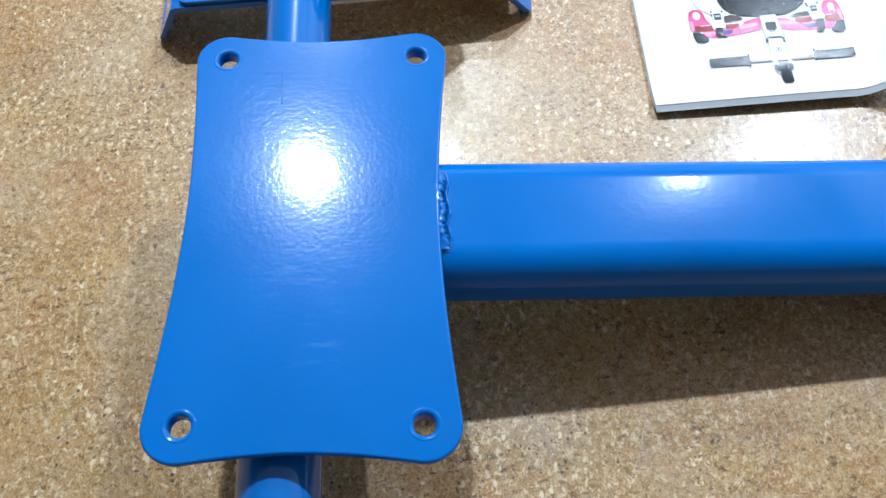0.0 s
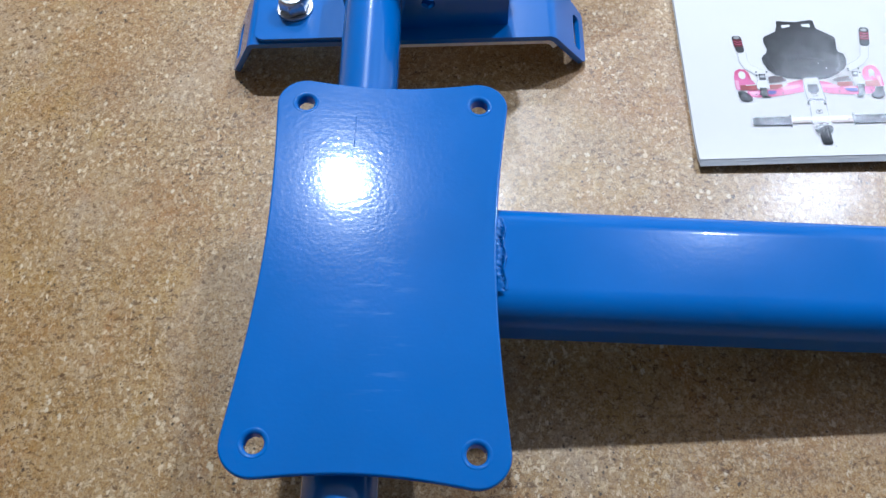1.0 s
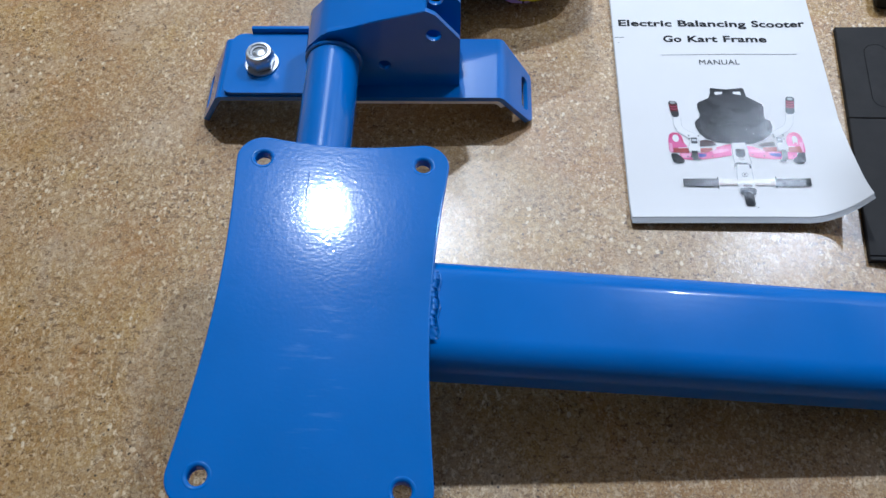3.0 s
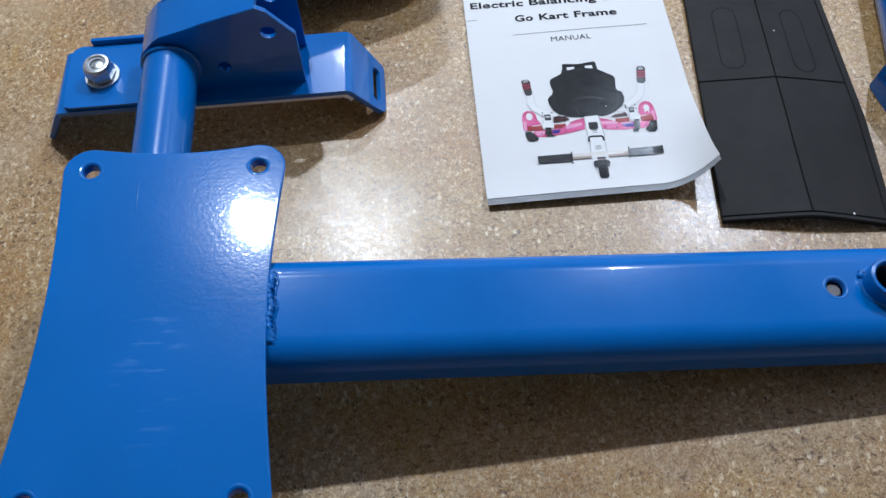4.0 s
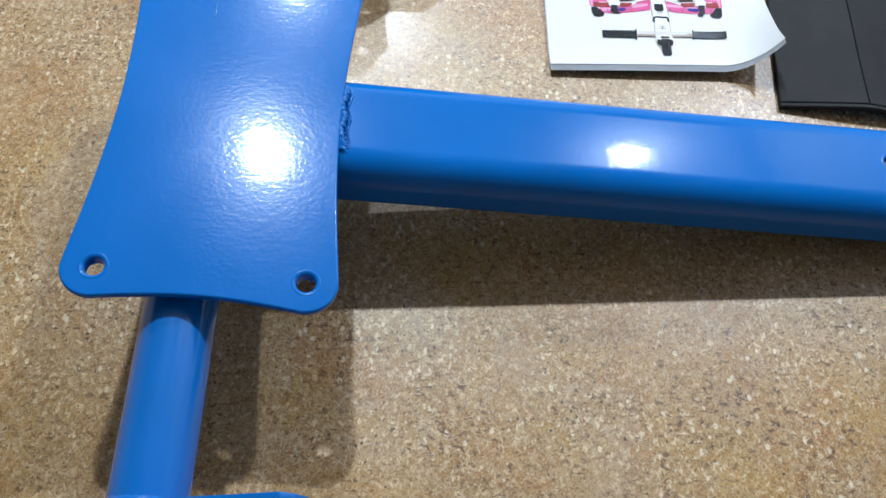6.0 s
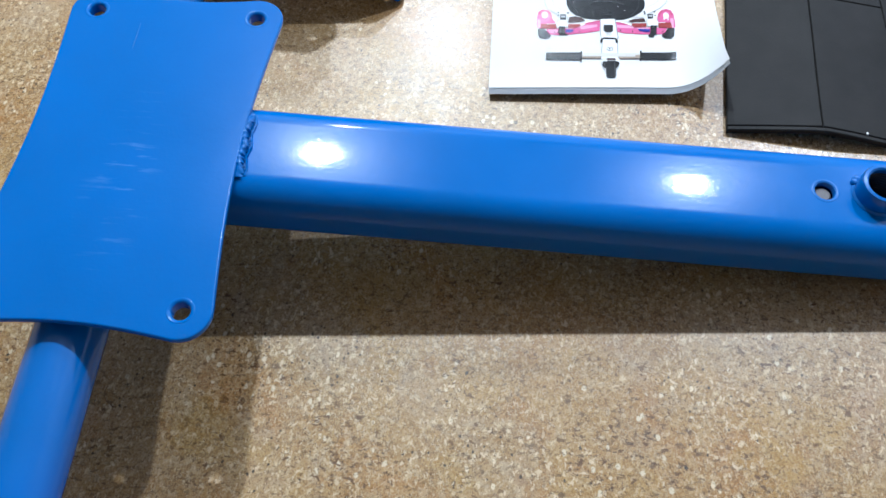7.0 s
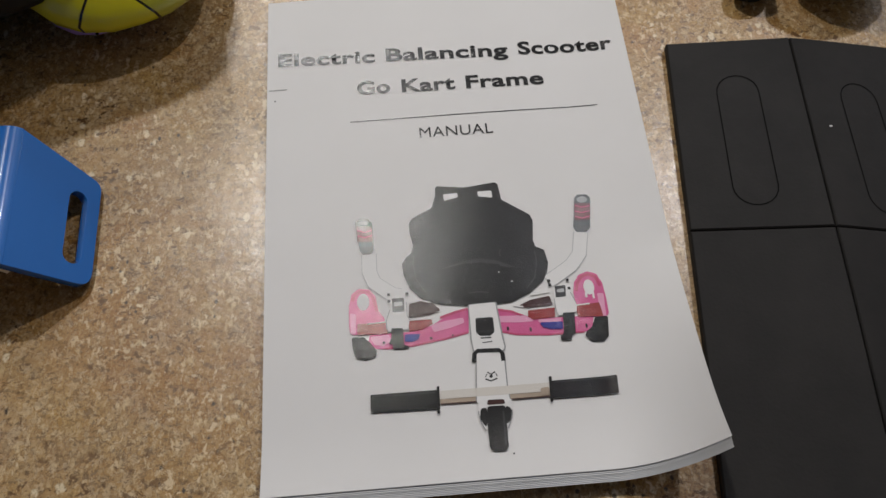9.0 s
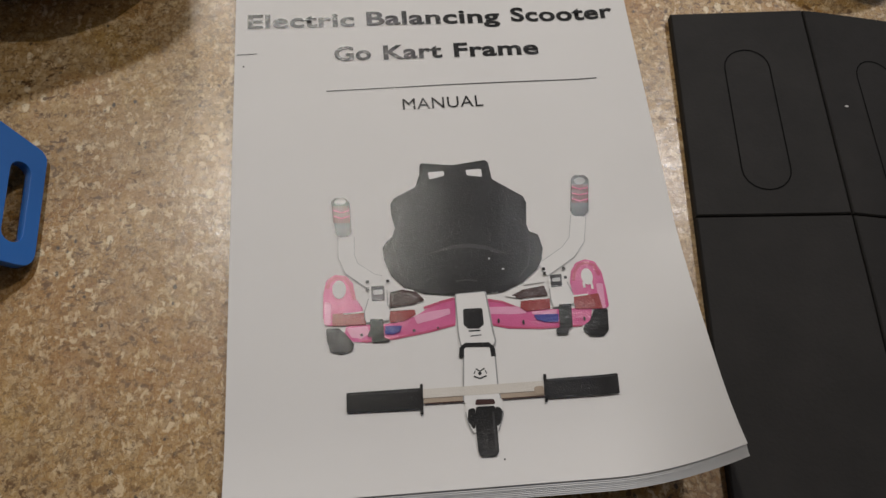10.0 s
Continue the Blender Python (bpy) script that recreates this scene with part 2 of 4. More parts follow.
M_COUNTER = make_counter()
M_BLUE = make_blue("blue_powder_coat", False, 0.035, 0.20, 0.22, 0.70)
M_PLATE = make_blue("blue_powder_coat_rubbed", True, 0.075, 0.085, 0.17)
M_TUBE = make_blue("blue_tube_coat", False, 0.045, 0.08, 0.20, 0.34)
M_STEEL = make_plain("zinc_steel", (0.55, 0.56, 0.57), 0.36, 1.0, 0.12, 300.0, 0.15)
M_DARK_STEEL = make_plain("dark_oiled_steel", (0.05, 0.045, 0.045), 0.4, 1.0, 0.2, 200.0)
M_PIN = make_plain("dull_pin", (0.16, 0.15, 0.15), 0.7)
M_NYLON = make_plain("grey_nylon", (0.30, 0.31, 0.33), 0.45)
M_CAP = make_plain("black_plastic_cap", (0.012, 0.012, 0.013), 0.35)
M_RUBBER = make_plain("black_rubber", (0.009, 0.009, 0.010), 0.6)
M_LINING = make_plain("cream_foam_lining", (0.86, 0.80, 0.68), 0.8)
M_FOAM = make_foam()
M_GAP = make_plain("cut_line_black", (0.003, 0.003, 0.003), 0.95, spec=0.05)
M_PAGE = make_paper("coated_paper", (0.675, 0.658, 0.645), 0.52, 0.02, 0.15)
M_EDGE = make_paper("page_edges", (0.62, 0.62, 0.62), 0.5, 0.10)
M_INK = make_ink("ink_black", (0.015, 0.015, 0.016))
M_INK_SOFT = make_ink("ink_dark_grey", (0.045, 0.045, 0.047), 0.2)
M_INK_GREY = make_ink("ink_grey", (0.30, 0.30, 0.30), 0.1)
M_INK_PALE = make_ink("ink_pale_grey", (0.42, 0.42, 0.42), 0.05, 0.35)
M_INK_WHITE = make_paper("ink_white", (0.690, 0.675, 0.662), 0.50, 0.02, 0.15)
M_INK_PINK = make_ink("ink_pink", (0.60, 0.11, 0.27), 0.12)
M_INK_ROSE = make_ink("ink_rose", (0.50, 0.075, 0.16), 0.15)
M_INK_LIGHT_PINK = make_ink("ink_light_pink", (0.70, 0.32, 0.47), 0.08)
M_INK_RED = make_ink("ink_red", (0.30, 0.045, 0.045), 0.2)
M_INK_MAROON = make_ink("ink_maroon", (0.115, 0.022, 0.026), 0.25)
M_INK_BROWN = make_ink("ink_brown", (0.060, 0.028, 0.026), 0.25)
M_INK_BLUE = make_ink("ink_blue", (0.035, 0.035, 0.24), 0.15)
M_INK_CREAM = make_ink("ink_cream", (0.62, 0.58, 0.53), 0.05, 0.35)
M_INK_TAN = make_ink("ink_champagne", (0.40, 0.32, 0.25), 0.1, 0.4)
YELLOW, PURPLE, WHITE, BLUE = (0.78, 0.70, 0.02), (0.36, 0.24, 0.58), (0.80, 0.82, 0.84), (0.05, 0.13, 0.42)
M_PRINT_Y = make_print("print_yellow", [(0.0, YELLOW), (0.90, (0.52, 0.50, 0.04)), (0.97, WHITE)])
M_PRINT_P = make_print("print_purple", [(0.0, PURPLE), (0.80, (0.34, 0.30, 0.58)), (0.93, (0.30, 0.42, 0.62))])
M_PRINT_W = make_print("print_white", [(0.0, WHITE), (0.62, BLUE), (0.74, YELLOW), (0.88, (0.5, 0.5, 0.5))])
# unseen walls: bluish tone picked for the light they bounce back
M_WALL = make_plain("wall_paint", (0.52, 0.535, 0.565), 0.8, 0, 0.05, 8.0, 0.1)
M_CEIL = make_plain("ceiling_paint", (0.72, 0.72, 0.71), 0.85, 0, 0.04, 8.0, 0.1)
M_FLOOR = make_plain("floor_tile", (0.10, 0.085, 0.07), 0.4, 0, 0.2, 4.0, 0.1)
M_TRIM = make_plain("lamp_trim_white", (0.8, 0.8, 0.8), 0.4)
glow = Nodes("lamp_lens")
glow.set(Base_Color=(0.9, 0.9, 0.9), Emission_Color=(1.0, 0.97, 0.92), Emission_Strength=20.0)
M_GLOW = glow.mat


# ---- building helpers ----
def finish(name, bm, material, parent=None, label="", smooth=35.0, m=None):
    if m is not None:
        bmesh.ops.transform(bm, matrix=m, verts=bm.verts)
    me = bpy.data.meshes.new(name)
    bm.to_mesh(me)
    bm.free()
    me.materials.append(material)
    if smooth:
        for p in me.polygons:
            p.use_smooth = True
        me.set_sharp_from_angle(angle=radians(smooth))
        level = me.attributes.get("flat")
        if level:
            for p, d in zip(me.polygons, level.data):
                if d.value:
                    p.use_smooth = False
    ob = new(name, me)
    if parent:
        ob.parent = parent
    if label:
        tagged(ob, label)
    return ob


def part(name, bm, material, parent, label="", smooth=35.0, m=None):
    return finish(name, bm, material, parent, label, smooth, m)


def empty(name, label, category, group="", loc=(0, 0, 0)):
    e = new(name)
    e.empty_display_size = 0.02
    e.location = loc
    return tagged(e, label, category, group)


def box(x0, x1, y0, y1, z0, z1, bevel=0.0, seg=2):
    bm = bmesh.new()
    bmesh.ops.create_cube(bm, size=1.0)
    for v in bm.verts:
        v.co = Vector((x0 + (v.co.x + 0.5) * (x1 - x0), y0 + (v.co.y + 0.5) * (y1 - y0), z0 + (v.co.z + 0.5) * (z1 - z0)))
    if bevel:
        bmesh.ops.bevel(bm, geom=bm.edges[:], offset=bevel, segments=seg, affect="EDGES", profile=0.5)
    return bm


def circle(cx, cy, r, n=28, ry=None, turn=0.0):
    ry = ry or r
    c, s = math.cos(turn), math.sin(turn)
    out = []
    for i in range(n):
        a = 2 * math.pi * i / n
        x, y = r * math.cos(a), ry * math.sin(a)
        out.append((cx + c * x - s * y, cy + s * x + c * y))
    return out


def rounded(points, radius, n=6):
    """A polygon (counter-clockwise) with its corners rounded; radius: one number or one for each corner."""
    out = []
    k = len(points)
    for i in range(k):
        r = radius[i] if isinstance(radius, (list, tuple)) else radius
        p, a, b = Vector(points[i]), Vector(points[i - 1]), Vector(points[(i + 1) % k])
        if r <= 0:
            out.append(tuple(p))
            continue
        da, db = (a - p).normalized(), (b - p).normalized()
        half = math.acos(max(-1, min(1, da.dot(db)))) / 2
        d = min(r / math.tan(half), 0.48 * (a - p).length, 0.48 * (b - p).length)
        s, e = p + da * d, p + db * d
        for j in range(n + 1):
            f = j / n
            out.append(tuple((1 - f) ** 2 * s + 2 * f * (1 - f) * p + f ** 2 * e))
    return out


def slot(cx, cy, length, width, turn=0.0, n=10):
    """An oblong outline with round ends, long along y before the turn."""
    r, h = width / 2, (length - width) / 2
    pts = [(r * math.cos(math.pi * i / n), h + r * math.sin(math.pi * i / n)) for i in range(n + 1)]
    pts += [(-r * math.cos(math.pi * i / n), -h - r * math.sin(math.pi * i / n)) for i in range(n + 1)]
    c, s = math.cos(turn), math.sin(turn)
    return [(cx + c * x - s * y, cy + s * x + c * y) for x, y in pts]


def sheet(outline, holes=(), thick=0.003, bevel=0.0006, seg=2):
    """A flat plate: its top at z = 0, with real holes."""
    bm = bmesh.new()
    for loop in (outline, *holes):
        vs = [bm.verts.new((x, y, 0)) for x, y in loop]
        for i in range(len(vs)):
            bm.edges.new((vs[i - 1], vs[i]))
    bmesh.ops.triangle_fill(bm, use_beauty=True, use_dissolve=False, edges=bm.edges[:])
    for f in bm.faces:
        if f.normal.z < 0:
            f.normal_flip()
    flat = bm.faces.layers.int.new("flat")
    if thick:
        ex = bmesh.ops.extrude_face_region(bm, geom=bm.faces[:])
        for v in [g for g in ex["geom"] if isinstance(g, bmesh.types.BMVert)]:
            v.co.z -= thick
        bmesh.ops.recalc_face_normals(bm, faces=bm.faces[:])
        if bevel:
            rim = [e for e in bm.edges if len(e.link_faces) == 2 and abs(e.verts[0].co.z - e.verts[1].co.z) < 1e-7 and e.calc_face_angle(0) > 1.0]
            bmesh.ops.bevel(bm, geom=rim, offset=bevel, segments=seg, affect="EDGES", profile=0.5, clamp_overlap=True)
    bm.normal_update()
    for f in bm.faces:
        f[flat] = 1 if abs(f.normal.z) > 0.9995 else 0
    return bm


def sweep(path, profile_fn, closed=False, caps=True):
    """Rings of vertices along a list of frames (matrix), each ring from profile_fn(i) in the frame's xy plane."""
    bm = bmesh.new()
    rings = [[bm.verts.new(m @ Vector((x, y, 0))) for x, y in profile_fn(i)] for i, m in enumerate(path)]
    for a, b in zip(rings, rings[1:]):
        for i in range(len(a)):
            bm.faces.new((a[i - 1], a[i], b[i], b[i - 1]))
    if caps:
        bm.faces.new(rings[0])
        bm.faces.new(rings[-1][::-1])
    bmesh.ops.recalc_face_normals(bm, faces=bm.faces[:])
    return bm


def lathe(profile, n=32):
    """A body of revolution about z from (r, z) pairs."""
    bm = bmesh.new()
    rings = []
    for r, z in profile:
        if r < 1e-6:
            rings.append([bm.verts.new((0, 0, z))])
        else:
            rings.append([bm.verts.new((r * math.cos(2 * math.pi * i / n), r * math.sin(2 * math.pi * i / n), z)) for i in range(n)])
    for a, b in zip(rings, rings[1:]):
        for i in range(n):
            if len(a) == 1 and len(b) == 1:
                continue
            if len(a) == 1:
                bm.faces.new((a[0], b[i], b[i - 1]))
            elif len(b) == 1:
                bm.faces.new((a[i - 1], a[i], b[0]))
            else:
                bm.faces.new((a[i - 1], a[i], b[i], b[i - 1]))
    bmesh.ops.recalc_face_normals(bm, faces=bm.faces[:])
    return bm


def merge(*bms):
    out = bmesh.new()
    for b in bms:
        me = bpy.data.meshes.new("tmp")
        b.to_mesh(me)
        b.free()
        out.from_mesh(me)
        bpy.data.meshes.remove(me)
    return out


def blobs(places, size, squash=(1, 1, 1)):
    out = []
    for p, s in places:
        b = bmesh.new()
        bmesh.ops.create_icosphere(b, subdivisions=2, radius=size * s)
        bmesh.ops.transform(b, matrix=Matrix.Translation(p) @ Matrix.Diagonal((*squash, 1)), verts=b.verts)
        out.append(b)
    return merge(*out)


# ---- the room that closes the place ----
# unseen; east wall set close in to bounce fill light onto the tube end
X0, X1, Y0, Y1, ZF = -2.1, 1.32, -1.7, 2.3, -0.91
finish("floor", box(X0, X1, Y0, Y1, ZF - 0.05, ZF), M_FLOOR, smooth=0)
tagged(bpy.data.objects["floor"], "brown tiled kitchen floor below the counter", "floor", kind="structure")
for nm, b in (("wall_north", (X0, X1, Y1, Y1 + 0.1)), ("wall_south", (X0, X1, Y0 - 0.1, Y0)), ("wall_west", (X0 - 0.1, X0, Y0, Y1)), ("bounce_wall_east", (X1, X1 + 0.1, Y0, Y1))):
    tagged(finish(nm, box(*b, ZF, CEILING), M_WALL, smooth=0), "plain pale grey unseen wall, added to bounce lamp light back", "wall", kind="structure")
tagged(finish("ceiling", box(X0 - 0.1, X1 + 0.1, Y0 - 0.1, Y1 + 0.1, CEILING, CEILING + 0.1), M_CEIL, smooth=0), "plain white painted ceiling with round lamps", "ceiling", kind="structure")
tagged(finish("countertop", box(X0, X1, -0.32, 1.15, -0.04, 0.0, 0.004), M_COUNTER, smooth=0), "glossy tan and brown speckled stone-look laminate countertop", "countertop", kind="structure")
for lx, ly, watts, wide, tint in LAMPS:
    e = empty("recessed_light", "round white recessed lamp set in the ceiling", "ceiling light", "row of ceiling lamps", (lx, ly, CEILING))
    part("trim", lathe([(0.072, -0.001), (0.072, -0.006), (0.090, -0.005), (0.094, -0.001)], 40), M_TRIM, e)
    part("lens", lathe([(0.0, -0.002), (0.071, -0.002)], 40), M_GLOW, e, "glowing frosted lens")


# ---- kart frame: seat plate, cross tube and long tube, tilted down to the tube's far end ----
FRAME = Matrix.Translation((0.0161, 0.2855, 0.0811)) @ Matrix.Rotation(radians(4.98), 4, "Y") @ Matrix.Rotation(radians(-0.4), 4, "X")
kart = empty("kart_frame", "glossy blue powder-coated steel kart frame lying on the countertop", "kart frame")
kart.matrix_world = FRAME

HOLES = [(-0.0436, 0.0918), (0.0476, 0.0925), (0.0453, -0.0934), (-0.0494, -0.0906)]
BOW = [0.0042, 0.0062, 0.0040, 0.0056]


def plate_outline(r=0.0150):
    out = []
    order = [1, 0, 3, 2]
    for k, i in enumerate(order):
        c = Vector(HOLES[i])
        nxt = Vector(HOLES[order[(k + 1) % 4]])
        a0 = math.pi * k / 2
        for j in range(11):
            a = a0 - 0.10 + (math.pi / 2 + 0.2) * j / 10
            out.append((c.x + r * math.cos(a), c.y + r * math.sin(a)))
        side = (nxt - c).normalized()
        away = Vector((side.y, -side.x))
        bow = (BOW[0], BOW[3], BOW[2], BOW[1])[k]
        for j in range(1, 24):
            f = j / 24
            p = c.lerp(nxt, f) + away * (r - bow * math.sin(math.pi * f) ** 1.0)
            if 0.10 < f < 0.90:
                out.append((p.x, p.y))
    return out


part("seat_plate", sheet(plate_outline(), [circle(x, y, 0.0055, 36) for x, y in HOLES], 0.0038, 0.0010, 3), M_PLATE, kart, "blue steel mounting plate with curved sides and four corner holes")

part("press_mark", box(-0.0169, -0.0163, 0.0640, 0.0830, -0.0005, 0.00022, 0.0001), M_BLUE, kart, "thin pressed line in the plate")
ROLL_IN = [(0.0070, -0.0002), (0.0066, 0.00015)] + [(0.0062 - 0.0018 * math.sin(a), -0.0016 + 0.00175 * math.cos(a)) for a in [math.pi / 2 * k / 8 for k in range(9)]] + [(0.0044, -0.0062), (0.0050, -0.0062)]
for hx, hy in HOLES:
    part("hole_rim", lathe(ROLL_IN, 36), M_PLATE, kart, "rolled edge of a bolt hole", 80, Matrix.Translation((hx, hy, 0)))

# long tube: rounded section with real holes in its top
TW, TH, TR = 0.0640, 0.0385, 0.0150
TX0, TX1 = 0.0080, 0.4275
TOP = -0.0036
CROWN, LOW = 0.00013, 0.0135
TYC = 0.0060
TURN_T = Matrix.Rotation(radians(-0.9), 4, "Z")
PIN, BOSS = (0.3585, 0.0018), (0.3855, 0.0020)


def long_tube():
    hw, hh = TW / 2, TH
    flat = hw - TR
    in_ = flat - 0.0012
    rim = [(TX0, -in_), (TX1, -in_), (TX1, in_), (TX0, in_)]
    pts = []
    for (ax, ay), (bx, by) in zip(rim, rim[1:] + rim[:1]):
        k = 24 if abs(bx - ax) > 0.1 else 4
        pts += [(ax + (bx - ax) * j / k, ay + (by - ay) * j / k) for j in range(k)]
    bm = sheet(pts, [circle(*PIN, 0.0054, 24), circle(*BOSS, 0.0092, 24)], 0)
    for j in range(1, 10):
        bmesh.ops.bisect_plane(bm, geom=bm.verts[:] + bm.edges[:] + bm.faces[:], plane_co=(0, in_ * (j / 5 - 1), 0), plane_no=(0, 1, 0))
    for v in bm.verts:
        v.co.z -= CROWN * (v.co.y / in_) ** 2
    prof = [(in_, -CROWN)] + [(flat + TR * math.sin(a), -CROWN - TR + TR * math.cos(a)) for a in [math.pi / 2 * j / 10 for j in range(11)]]
    low = [(flat + TR * math.cos(a), -(hh - LOW) - LOW * math.sin(a)) for a in [math.pi / 2 * j / 10 for j in range(11)]]
    ring = prof + low
    ring = ring + [(-y, z) for y, z in reversed(ring)]
    xs = [TX0 + (TX1 - TX0) * j / 24 for j in range(25)]
    rows = [[bm.verts.new((x, y, z)) for y, z in ring] for x in xs]
    for a, b in zip(rows, rows[1:]):
        for i in range(len(ring) - 1):
            bm.faces.new((a[i], b[i], b[i + 1], a[i + 1]))
    bmesh.ops.remove_doubles(bm, verts=bm.verts[:], dist=1e-5)
    bmesh.ops.recalc_face_normals(bm, faces=bm.faces[:])
    return bm


SHIFT = Matrix.Translation((0, TYC, TOP)) @ TURN_T @ Matrix.Rotation(radians(0.8), 4, "X")
tube = part("long_tube", long_tube(), M_TUBE, kart, "blue rounded rectangular steel tube", 50, SHIFT)


def cap_ring(grow, r):
    hw, hh = TW / 2 + grow, TH / 2 + grow
    return rounded([(-hw, -hh), (hw, -hh), (hw, hh), (-hw, hh)], r, 8)


turn_x = Matrix(((0, 0, 1, 0), (1, 0, 0, 0), (0, 1, 0, 0), (0, 0, 0, 1)))
cap_m = [Matrix.Translation((TX1 + d, 0, -TH / 2)) @ turn_x for d in (-0.010, 0.0002, 0.0002, 0.0022, 0.0034)]
cap_g = [-0.0024, -0.0024, 0.0002, 0.0002, -0.0012]
part("end_cap", sweep(cap_m, lambda i: cap_ring(cap_g[i], TR * 1.45)), M_CAP, tube, "black plastic end plug", 40, SHIFT)
part("hole_rim", lathe([(0.0050, -0.0030), (0.0052, -0.0008), (0.0058, 0.0001), (0.0066, 0.0003), (0.0074, -0.0001)], 32), M_BLUE, tube, "", 60, SHIFT @ Matrix.Translation((*PIN, 0)))
part("spring_button", lathe([(0.0, 0.0), (0.0036, -0.0002), (0.0047, -0.0014), (0.0047, -0.006), (0.0, -0.006)], 24), M_PIN, tube, "dull grey spring button in its hole", 35, SHIFT @ Matrix.Translation((*PIN, -0.0030)))
boss_prof = [(0.0132, -0.0010), (0.0134, 0.0003), (0.0122, 0.0012), (0.0121, 0.0088), (0.0114, 0.0103), (0.0098, 0.0106), (0.0089, 0.0098), (0.0088, 0.0070)]
boss = part("threaded_boss", lathe(boss_prof, 40), M_BLUE, tube, "welded blue round nut", 40, SHIFT @ Matrix.Translation((*BOSS, 0)))
thread = [(0.0088, 0.0070)]
for i in range(9):
    thread += [(0.0081, 0.0064 - 0.0018 * i), (0.0088, 0.0055 - 0.0018 * i)]
part("thread", lathe(thread + [(0.0088, -0.012), (0.0, -0.012)], 40), M_DARK_STEEL, boss, "dark threaded bore", 20, SHIFT @ Matrix.Translation((*BOSS, 0)))
rng = random.Random(4)
bead = [((BOSS[0] + 0.0128 * math.cos(a), BOSS[1] + 0.0128 * math.sin(a), 0.0004), rng.uniform(0.7, 1.2)) for a in (2.45, 2.62, 5.35, 5.52)]
part("boss_weld", blobs(bead[:2], 0.0030, (1, 1, 0.9)), M_BLUE, tube, "", 60, SHIFT)
part("boss_weld", blobs(bead[2:], 0.0030, (1, 1, 0.9)), M_BLUE, tube, "", 60, SHIFT)

# weld between plate and tube: one rippled bead with a thin ridge beside it
def weld_strip(x0, x1, y0, y1, z, high, n=64, across=7):
    bm = bmesh.new()
    rows = []
    for j in range(n + 1):
        f = j / n
        wide = (x1 - x0) * (0.82 + 0.18 * math.sin(j * 1.9) * math.sin(j * 0.37 + 1))
        row = []
        for i in range(across):
            g = i / (across - 1)
            lump = 0.90 + 0.10 * math.sin(j * 1.25 + 2.2 * abs(g - 0.5)) + rng.uniform(-0.05, 0.05)
            end = min(1.0, 6 * f, 6 * (1 - f))
            row.append(bm.verts.new((x0 + 0.0006 * math.sin(f * 17) + wide * g, y0 + (y1 - y0) * f, z + high * math.sin(math.pi * g) ** 0.7 * lump * end)))
        rows.append(row)
    for a, b in zip(rows, rows[1:]):
        for i in range(across - 1):
            bm.faces.new((a[i], a[i + 1], b[i + 1], b[i]))
    bmesh.ops.recalc_face_normals(bm, faces=bm.faces[:])
    return bm


part("weld_bead", weld_strip(0.0538, 0.0592, -0.0150, 0.0268, -0.0026, 0.0028), M_BLUE, kart, "rippled painted weld bead", 70)
part("weld_ridge", weld_strip(0.0588, 0.0604, -0.0135, 0.0260, -0.0036, 0.0018, 40, 4), M_BLUE, kart, "", 70)


# cross tube, level, under the plate
def round_tube(y0, y1, r, x, z):
    ys = [y0, y0 + 0.0012, y1 - 0.0012, y1]
    rs = [r - 0.0012, r, r, r - 0.0012]
    m = Matrix(((1, 0, 0, 0), (0, 0, 1, 0), (0, 1, 0, 0), (0, 0, 0, 1)))
    return sweep([Matrix.Translation((x, y, z)) @ m for y in ys], lambda i: circle(0, 0, rs[i], 72))


CZ = 0.0565
ct = part("cross_tube", round_tube(0.094, 0.4775, 0.0172, 0.0, CZ), M_BLUE, kart, "blue round steel cross tube", 40)
ct.matrix_parent_inverse = FRAME.inverted()
for y in (0.4760, 0.0950):
    ring = lathe([(0.0172 + 0.0017 * math.cos(a), 0.0017 * math.sin(a)) for a in [2 * math.pi * k / 10 for k in range(11)]], 72)
    for v in ring.verts:
        v.co.z += 0.0003 * math.sin(31 * math.atan2(v.co.y, v.co.x))
    w = part("tube_weld", ring, M_BLUE, kart, "painted weld ring", 60, Matrix.Translation((0, y, CZ)) @ Matrix.Rotation(radians(90), 4, "X"))
    w.matrix_parent_inverse = FRAME.inverted()


# ---- mounting bracket at each end of the cross tube ----
BEND_R, BEND_L = radians(52.1), radians(59.0)
END_R = (0.1072 + 0.0070 * math.sin(BEND_R), 0.0305 - 0.0070 * (1 - math.cos(BEND_R)))
END_L = (-0.0805 - 0.0060 * math.sin(BEND_L), 0.0305 - 0.0060 * (1 - math.cos(BEND_L)))


